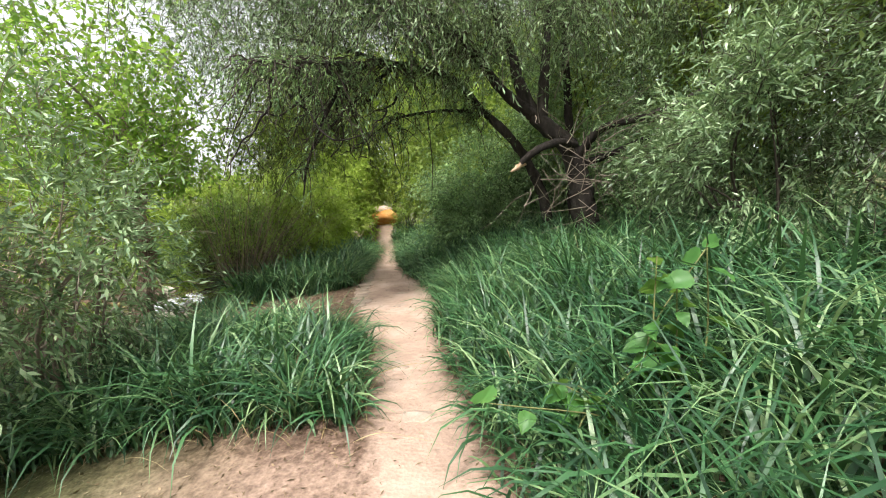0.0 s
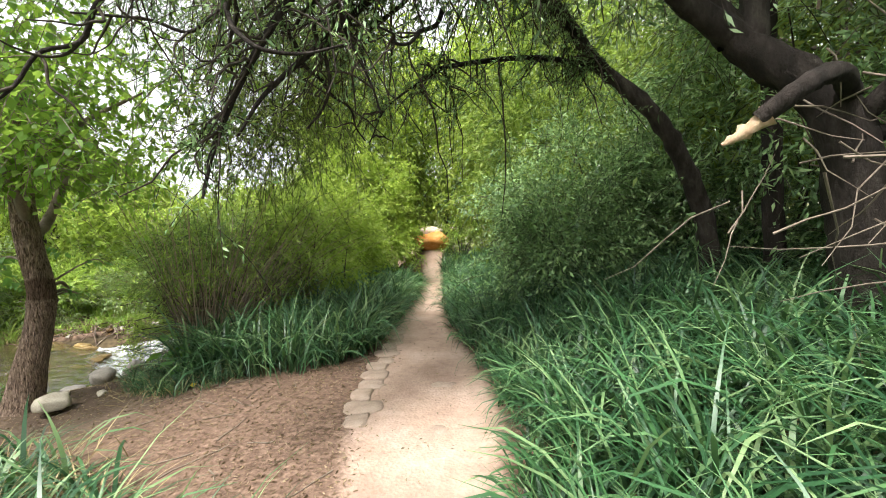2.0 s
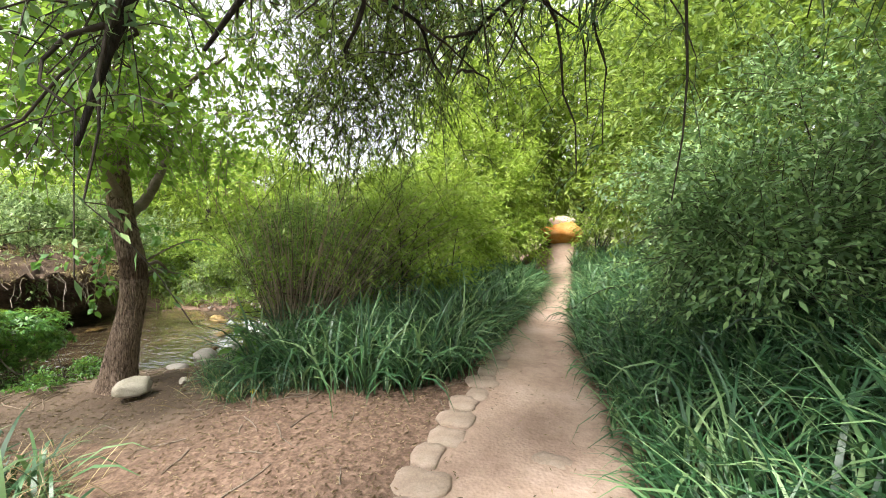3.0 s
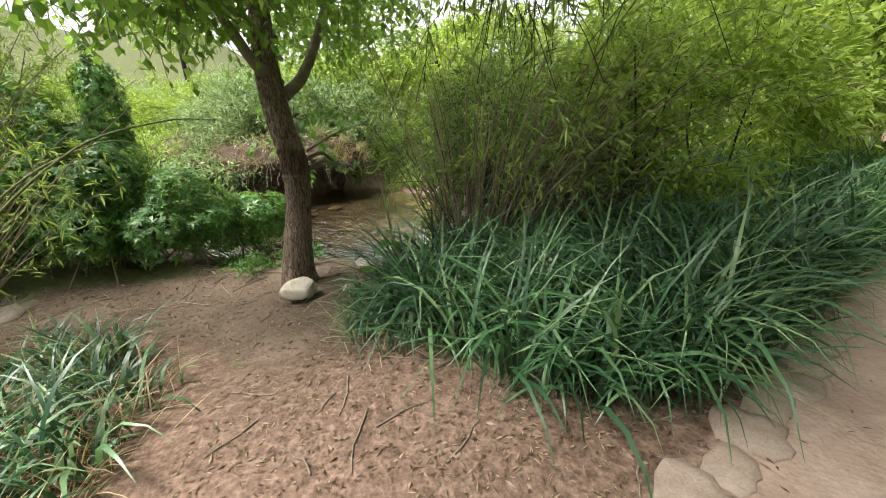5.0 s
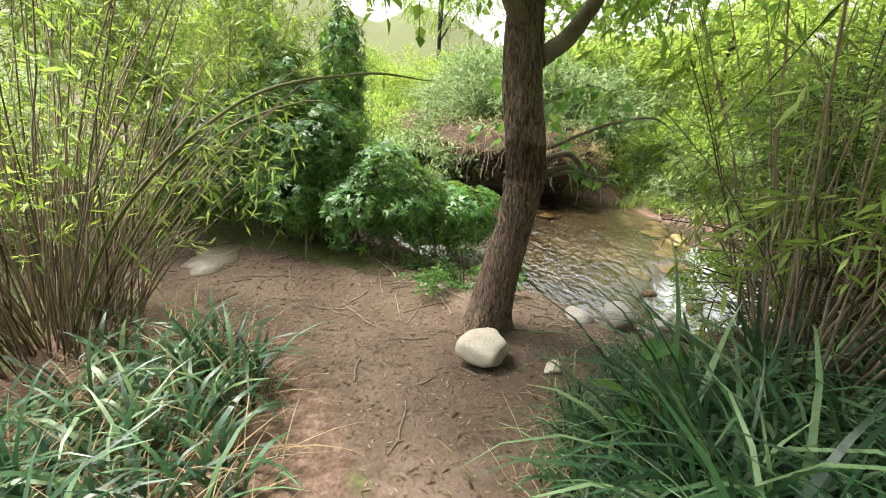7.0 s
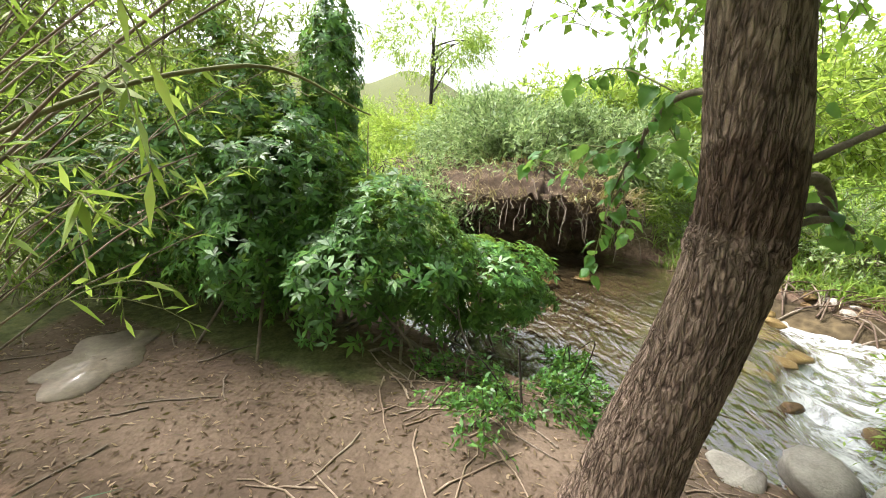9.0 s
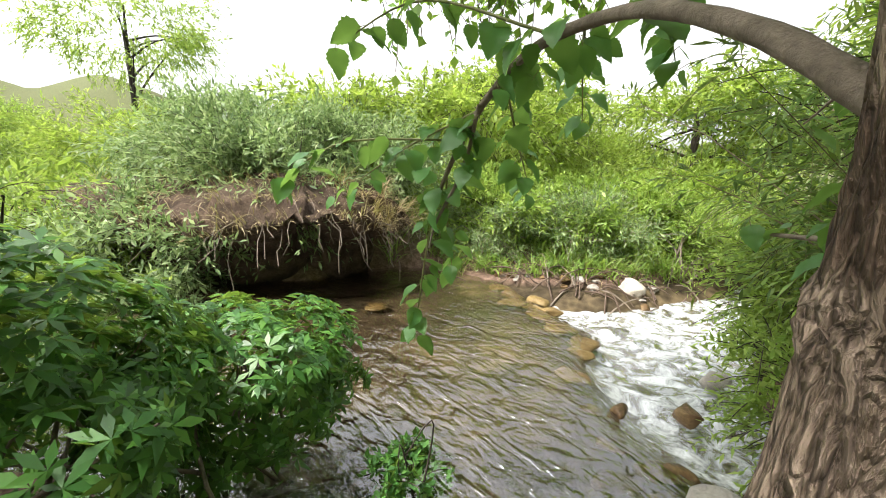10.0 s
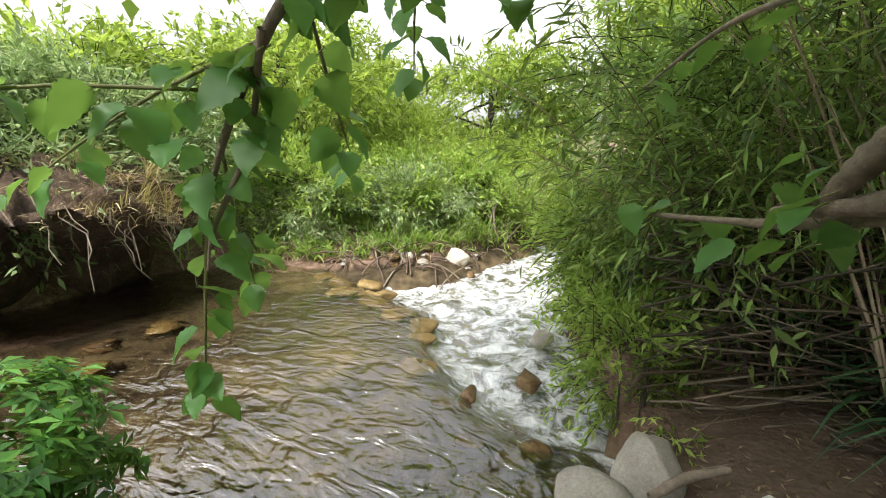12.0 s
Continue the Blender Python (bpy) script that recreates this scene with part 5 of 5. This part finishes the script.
def build_mound():
    z0 = float(ground_z(-6.2, 4.9))
    ob = thing("creeper_bush", (-6.2, 4.9, z0), "low bush smothered in dark green five-fingered creeper", "bush")
    lumps = [((-6.75, 5.75, 0.0), (0.55, 0.62, 0.42), 1700), ((-6.3, 4.9, 0.15), (0.6, 0.7, 0.66), 3000), ((-6.5, 4.2, 0.4), (0.6, 0.6, 0.9), 3200), ((-7.2, 4.42, 1.1), (0.3, 0.26, 1.3), 1900), ((-7.05, 4.05, 0.75), (0.5, 0.45, 0.75), 1500), ((-7.0, 3.7, 0.8), (0.6, 0.6, 1.0), 1700), ((-6.75, 3.1, 0.5), (0.6, 0.6, 0.8), 2000)]
    Pn, Nn = [], []
    for c, r, k in lumps:
        P, d = spread_points(k, c, r, 0.8)
        Pn.append(P), Nn.append(d / np.asarray(r) * np.mean(r) + np.array([0, 0, 0.55]) + rng.normal(size=d.shape) * 0.4)
    P, N = np.concatenate(Pn), np.concatenate(Nn)
    keep = P[:, 2] > ground_z(P[:, 0], P[:, 1]) + rng.uniform(0.1, 0.5, len(P))
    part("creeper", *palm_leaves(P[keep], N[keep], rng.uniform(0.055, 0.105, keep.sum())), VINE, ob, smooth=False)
    for j in range(60):
        c, r, _ = lumps[int(rng.integers(0, 4))]
        a = np.array([c[0] + rng.normal() * r[0] * 0.6, c[1] + rng.normal() * r[1] * 0.6, 0])
        a[0] = max(min(a[0], -5.6), -7.4)
        a[2] = float(ground_z(a[0], a[1])) - 0.03
        b = np.array([c[0] + rng.normal() * r[0] * 0.5, c[1] + rng.normal() * r[1] * 0.5, c[2] + 0.2])
        part("stem", *limb([a, (a + b) / 2 + rng.normal(size=3) * 0.12, b], [0.012, 0.009, 0.004], 5, 10), STEM, ob)


build_mound()
shrub("bush", (-7.5, 2.9), (1.1, 1.2, 1.5), 2400, 0.09, 0.02, WILLOW, "grey-green willow bush behind the clearing", lift=0.9, stem_mat=STEM, stems=16)
shrub("bush", (-6.9, 1.4), (1.2, 1.2, 1.5), 2200, 0.09, 0.02, WILLOW, "grey-green willow bush behind the clearing", lift=0.9, stem_mat=STEM, stems=16)
shrub("bush", (-5.6, 0.6), (1.2, 1.1, 1.4), 900, 0.09, 0.02, CANELEAF, "light green leafy bush beside the clearing", lift=0.95, stem_mat=STEM)
shrub("bush", (-8.2, 4.3), (0.8, 0.8, 1.0), 700, 0.09, 0.022, CANELEAF, "light green leafy bush by the water", lift=0.9)
shrub("bush", (-2.5, 2.1), (0.7, 0.8, 1.2), 1100, 0.085, 0.022, SILVERWILLOW, "olive green bush with many bare stems in the grass", lift=1.1, stems=20, stem_mat=STEM)
shrub("bush", (-2.9, 0.6), (0.9, 1.1, 1.5), 1500, 0.085, 0.022, SILVERWILLOW, "olive green bush with many bare stems beside the path", lift=1.05, stems=26, stem_mat=STEM)
shrub("ground_creeper", (-5.55, 5.75), (0.45, 0.5, 0.12), 420, 0.04, 0.018, VINE, "low green creeper spreading to the waterline", category="creeper", lift=0.7, stems=3, stem_r=0.004, twig_len=0.15, shell=0.2)
tall_tree((-7.6, 1.8), 4.2, (1.6, 1.6, 1.3), 1000, 0.1, 0.03, CANELEAF, STEM, "light green tree behind the willow bushes", trunk_r=0.06, lift=0.75)


shrub("waterside_herb", (-4.95, 8.1), (0.35, 0.55, 0.4), 420, 0.06, 0.018, CANELEAF, "low leafy herbs at the edge of the rapids", "herb", lift=0.8, stems=4, stem_r=0.005, twig_len=0.2)
shrub("waterside_herb", (-6.1, 6.35), (0.3, 0.25, 0.14), 160, 0.05, 0.022, VINE, "low green herbs on the waterline", "herb", lift=0.9, stems=2, stem_r=0.004, twig_len=0.12)
for bx, by, sx, sz, mt in ((-8.6, 11.4, 0.9, 0.45, SILVER), (-7.3, 11.9, 0.8, 0.5, CANELEAF), (-9.9, 10.3, 0.8, 0.45, SILVER), (-6.6, 13.3, 0.9, 0.7, BRIGHT), (-7.9, 13.2, 1.0, 0.8, BRIGHT)):
    shrub("scrub", (bx, by), (sx, sx * 0.8, sz), int(900 * sx), 0.08, 0.02, mt, "tangled scrub behind the gravel bar", lift=0.85, per=8, stems=6, stem_mat=STEM, twig_len=0.4, droop=0.2)
for j in range(70):
    u = rng.uniform()
    c = np.array([-9.2 + 2.2 * u + rng.normal() * 0.25, 9.8 + 1.2 * u + rng.normal() * 0.3])
    a, ln = rng.uniform(0, 3.14), rng.uniform(0.2, 0.6)
    q = c + np.linspace(-1, 1, 6)[:, None] * ln * np.array([math.cos(a), math.sin(a)]) / 1.2
    z = ground_z(q[:, 0], q[:, 1]) + 0.03 + 0.15 * rng.uniform() * np.sin(np.linspace(0, 3.14, 6))
    tagged(part("drift_stick", *tubes(np.concatenate([q, z[:, None]], 1)[None], np.linspace(0.012, 0.005, 6)[None], 5), STEM if j % 4 == 0 else DARKCANE), "brown driftwood stick on the gravel bar", "driftwood", "driftwood on the gravel bar")


# ---- stones ----
def stone(name, at, size, mat, label, seed=0, turn=0.0, flat=1.0, category="stone", group="", sink=0.25):
    """A worn stone: a rounded block with flattened faces and small dents."""
    r = np.random.default_rng(seed)
    bm = bmesh.new()
    bmesh.ops.create_icosphere(bm, subdivisions=3, radius=0.5)
    planes = [(unit(r.normal(size=3)), r.uniform(0.24, 0.42)) for _ in range(13)]
    for v in bm.verts:
        p = np.array(v.co)
        for nrm, d in planes:
            e = p @ nrm - d
            if e > 0:
                p = p - nrm * e * 0.96
        p = p * (1 + 0.10 * noise.noise(Vector(p * 5 + seed)) + 0.04 * noise.noise(Vector(p * 14 + seed)))
        v.co = Vector(p * np.asarray(size))
    me = bpy.data.meshes.new(name)
    bm.to_mesh(me)
    bm.free()
    me.materials.append(mat)
    me.polygons.foreach_set("use_smooth", np.ones(len(me.polygons), bool))
    ob = new(name, me)
    z = at[2] if len(at) > 2 else float(ground_z(at[0], at[1])) + size[2] * (0.42 - sink)
    ob.matrix_basis = pose(at[0], at[1], z, 0, 0, turn)
    return tagged(ob, label, category, group)


stone("boulder", (-4.22, 5.93, -0.17), (0.36, 0.45, 0.21), STONE, "pale cream boulder at the foot of the leaning tree", 3, 20, category="boulder")
stone("small_stone", (-4.12, 6.34), (0.13, 0.16, 0.10), STONE, "small pinkish stone beside the boulder", 4, 50)
stone("rock", (-5.05, 7.22), (0.44, 0.4, 0.34), GREYSTONE, "large pale grey rock on the waterside", 5, 10, category="rock")
stone("rock", (-4.84, 7.54), (0.34, 0.34, 0.42), GREYSTONE, "upright grey rock on the waterside", 6, 60, category="rock")
stone("rock", (-5.15, 6.88), (0.3, 0.36, 0.1), GREYSTONE, "flat grey slab at the water's edge", 9, 40, category="rock")
wr = [((-5.72, 7.52), 0.17, WETSTONE), ((-5.42, 7.58), 0.24, WETSTONE), ((-5.52, 7.3), 0.20, WETSTONE), ((-5.3, 7.35), 0.22, WETSTONE), ((-5.12, 7.42), 0.2, WETSTONE), ((-6.0, 7.75), 0.13, WETSTONE), ((-6.4, 8.05), 0.26, OCHRESTONE), ((-6.62, 8.5), 0.24, OCHRESTONE),
      ((-6.75, 8.75), 0.3, OCHRESTONE), ((-7.1, 8.8), 0.34, OCHRESTONE), ((-7.45, 8.95), 0.3, OCHRESTONE), ((-7.7, 9.15), 0.28, OCHRESTONE), ((-7.95, 9.05), 0.3, OCHRESTONE), ((-8.2, 9.3), 0.3, OCHRESTONE), ((-7.9, 9.45), 0.26, OCHRESTONE), ((-7.55, 9.3), 0.24, OCHRESTONE),
      ((-8.5, 9.4), 0.3, OCHRESTONE), ((-5.9, 7.95), 0.14, WETSTONE), ((-5.6, 8.3), 0.2, WETSTONE), ((-8.8, 7.6), 0.35, OCHRESTONE), ((-8.9, 7.1), 0.3, WETSTONE), ((-8.5, 6.9), 0.28, OCHRESTONE), ((-5.7, 9.0), 0.22, GREYSTONE)]
for j, ((x, y), s, mt) in enumerate(wr):
    stone("weir_stone", (x, y, WL - 0.05 - 0.17 * s), (s * 1.5, s * 1.1, s * 0.62), mt, "wet ochre stone in the weir" if mt is OCHRESTONE else "dark wet stone in the weir", 20 + j, 37 * j, group="stones of the weir")
stone("rock", (-7.35, 10.7), (0.38, 0.3, 0.3), STONE, "pale rock on the far gravel bar", 61, 15, category="rock")
for j in range(26):
    t = rng.uniform()
    x, y = -9.0 + 2.0 * t + rng.normal() * 0.2, 9.7 + 1.2 * t + rng.normal() * 0.25
    s = rng.uniform(0.08, 0.2)
    stone("bar_stone", (x, y), (s * 1.2, s, s * 0.7), GREYSTONE if j % 3 else WETSTONE, "grey stone on the gravel bar", 80 + j, 50 * j, group="stones of the gravel bar")
# flat stones edging the path
def slab(name, at, size, label, seed, turn, group, top=0.022, mat=PATHSTONE):
    """A flat worn slab: an uneven outline, its upper rim rounded off, sunk into the earth."""
    r = np.random.default_rng(seed)
    k = 14
    a = np.linspace(0, 2 * np.pi, k, endpoint=False) + r.normal(size=k) * 0.1
    q = 0.5 * (np.abs(np.cos(a)) ** 8 + np.abs(np.sin(a)) ** 8) ** -0.125 * (1 + r.normal(size=k) * 0.07)
    rim = np.stack([q * np.cos(a) * size[0], q * np.sin(a) * size[1]], -1)
    tilt = r.normal(size=2) * 0.012
    rings = [np.concatenate([rim * w, (z + rim @ tilt)[:, None] if np.ndim(z) else np.full((k, 1), z) + (rim @ tilt)[:, None]], 1) for w, z in ((1.0, -0.12), (1.0, top - 0.014), (0.95, top - 0.003), (0.6, top))]
    V = np.concatenate(rings + [np.array([[0, 0, top + 0.002]])])
    V[:4 * k, 2] += np.concatenate([np.zeros(2 * k), r.normal(size=2 * k) * 0.003])
    F = [(i * k + j, i * k + (j + 1) % k, (i + 1) * k + (j + 1) % k, (i + 1) * k + j) for i in range(3) for j in range(k)]
    F += [(3 * k + j, 3 * k + (j + 1) % k, 3 * k + (j + 2) % k, 4 * k) for j in range(0, k, 2)]
    ob = new(name, quick_mesh(name, V, F, mat, True))
    ob.matrix_basis = pose(at[0], at[1], float(ground_z(at[0], at[1])), 0, 0, turn)
    return tagged(ob, label, "stone", group)


for j in range(13):
    y = 5.35 + 0.27 * j
    x = np.interp(y, CENTRE_Y, CENTRE_X) - np.interp(y, CENTRE_Y, HALF_W) + 0.1 + 0.03 * math.sin(j * 2.3)
    slab("edge_stone", (x, y), (0.2 + 0.09 * (j % 3 == 1) + 0.04 * (j % 2), 0.27), "flat pale stone edging the trodden path", 130 + j, 10 + 5 * math.sin(j * 1.9), "stones edging the path", 0.014 + 0.006 * (j % 3))
for j, (x, y) in enumerate([(-0.05, 6.2), (0.0, 5.2), (0.2, 2.6), (0.45, 1.6)]):
    slab("path_stone", (x, y), (0.26, 0.17), "flat stone worn level with the path", 150 + j, 60 * j, "stones in the path", 0.006)
# orange clay slope closing the path
stone("clay_bank", (-1.42, 15.25, 1.35), (1.35, 0.9, 0.85), ORANGE, "bright orange clay bank beyond the path", 171, 10, category="earth bank")
stone("clay_bank", (-1.55, 15.6, 1.62), (0.8, 0.5, 0.45), PALEEARTH, "pale bare earth above the orange clay bank", 174, 10, category="earth bank")
shrub("bush", (-0.47, 14.79), (0.4, 0.4, 0.8), 400, 0.08, 0.022, CANELEAF, "green bush beside the clay bank", lift=0.9)


# ---- puddle, sticks, litter ----
def build_puddle():
    """A shallow sheet of still water with an uneven rim, in a hollow of the clearing."""
    a = np.linspace(0, 2 * np.pi, 48, endpoint=False)
    r = 0.27 * (1 + 0.2 * np.sin(a * 2 + 1) + 0.12 * np.sin(a * 5) + 0.06 * np.sin(a * 9 + 2))
    x, y = -5.85 + r * np.cos(a) * 1.3, 3.3 + r * np.sin(a)
    z = float(np.median(ground_z(x, y))) + 0.012
    V = np.concatenate([np.stack([x, y, np.full(48, z)], -1), np.stack([x, y, np.full(48, z - 0.06)], -1), [[-5.85, 3.3, z]]])
    F = [(k, (k + 1) % 48, (k + 2) % 48, 96) for k in range(0, 48, 2)] + [(k, 48 + k, 48 + (k + 1) % 48, (k + 1) % 48) for k in range(48)]
    tagged(part("puddle", V, F, PUDDLE, smooth=False), "shallow puddle of still water on the clearing", "puddle")


build_puddle()


def sticks(count, poly, length, mat, label, name="stick", rad=0.006):
    poly = np.asarray(poly, float)
    made = 0
    while made < count:
        p = rng.uniform(poly.min(0), poly.max(0))
        if not inside(poly, p[0], p[1]) or path_off(p[0], p[1]) < -0.15:
            continue
        a, ln = rng.uniform(0, 6.28), length * rng.uniform(0.4, 1.3)
        q = np.linspace(-0.5, 0.5, 6)[:, None] * ln * np.array([[math.cos(a), math.sin(a)]]) + p + np.cumsum(rng.normal(size=(6, 2)) * 0.01 * ln / 0.3, 0)
        z = ground_z(q[:, 0], q[:, 1]) + rad * 0.9
        ob = part(name, *tubes(np.concatenate([q, z[:, None]], 1)[None], np.linspace(rad, rad * 0.5, 6)[None], 5), mat)
        tagged(ob, label, "stick", "dry sticks on the ground")
        made += 1


sticks(70, CLEARING, 0.35, STEM, "thin dry stick lying on bare earth")
sticks(30, [(-5.9, 5.0), (-4.6, 4.4), (-5.0, 5.8), (-5.9, 6.3)], 0.45, CANE, "dry cane lying before the creeper bush")
sticks(30, [(-5.3, 6.6), (-4.3, 6.5), (-4.0, 7.4), (-5.0, 7.6)], 0.35, CANE, "dry cane lying on the waterside")
part_log = part("log", *limb([(-4.83, 7.32, -0.33), (-4.7, 7.46, -0.3), (-4.55, 7.55, -0.27)], [0.018, 0.022, 0.014], 8, 14, 0.1), STEM)
tagged(part_log, "bleached grey piece of driftwood by the rocks", "driftwood")


def litter(count, poly, label):
    """Curled dead leaves and chips over the bare earth."""
    poly = np.asarray(poly, float)
    p = rng.uniform(poly.min(0), poly.max(0), (count * 3, 2))
    p = p[inside(poly, p[:, 0], p[:, 1])]
    keep = rng.uniform(size=len(p)) < 0.15 + 0.85 * step01(-0.25, 0.1, path_off(p[:, 0], p[:, 1]))
    p = p[keep][:count]
    P = np.concatenate([p, (ground_z(p[:, 0], p[:, 1]) + 0.006)[:, None]], 1)
    a = rng.uniform(0, 6.28, len(P))
    v, f = leaves(P, np.stack([np.cos(a), np.sin(a), rng.uniform(-0.05, 0.25, len(P))], -1), rng.uniform(0.015, 0.06, len(P)), rng.uniform(0.004, 0.014, len(P)))
    tagged(part("leaf_litter", v, f, DEADLEAF, smooth=False), label, "leaf litter", kind="stuff")


litter(9000, CLEARING, "dry brown leaf litter on the clearing")
litter(3500, [(-0.3, 0.2), (1.2, 0.2), (1.0, 3.0), (0.5, 6.0), (0.0, 9), (-1.9, 9), (-1.6, 5), (-2.2, 1.8), (-2.2, 1.0)], "dry brown leaf litter along the path")
yl = part("fallen_leaf", *leaves([(-2.83, 6.16, float(ground_z(-2.83, 6.16)) + 0.05)], [(0.6, 0.5, 0.1)], 0.07, 0.05), YELLOW)
tagged(yl, "fallen yellow leaf on bare earth", "leaf")
stone("rubbish", (-4.42, 7.5), (0.09, 0.06, 0.035), LITTERWHITE, "small crumpled white scrap on the ground", 190, 20, category="litter", sink=0.0)


# ---- leafy weed beside the path start ----
def build_weed(x, y, h, n):
    z0 = float(ground_z(x, y))
    ob = thing("broad_weed", (x, y, z0), "broad-leaved pale green weed standing in the grass", "weed")
    lines = [[(x, y, z0), (x + rng.normal() * 0.08, y + rng.normal() * 0.08, z0 + h * 0.5), (x + rng.normal() * 0.2, y + rng.normal() * 0.2, z0 + h * rng.uniform(0.8, 1.1))] for _ in range(4)]
    for ln in lines:
        s = part("stem", *limb(ln, [0.006, 0.005, 0.003], 5, 10), GREENCANE, ob)
        hang_leaves(s, [tuple(p + rng.normal(size=3) * 0.03) for p in smooth_line(ln, n)[1:]], 0.125, 0.3)


build_weed(1.85, 0.8, 0.95, 12)
build_weed(1.45, 0.75, 0.6, 9)
build_weed(-3.3, 6.45, 0.5, 7)
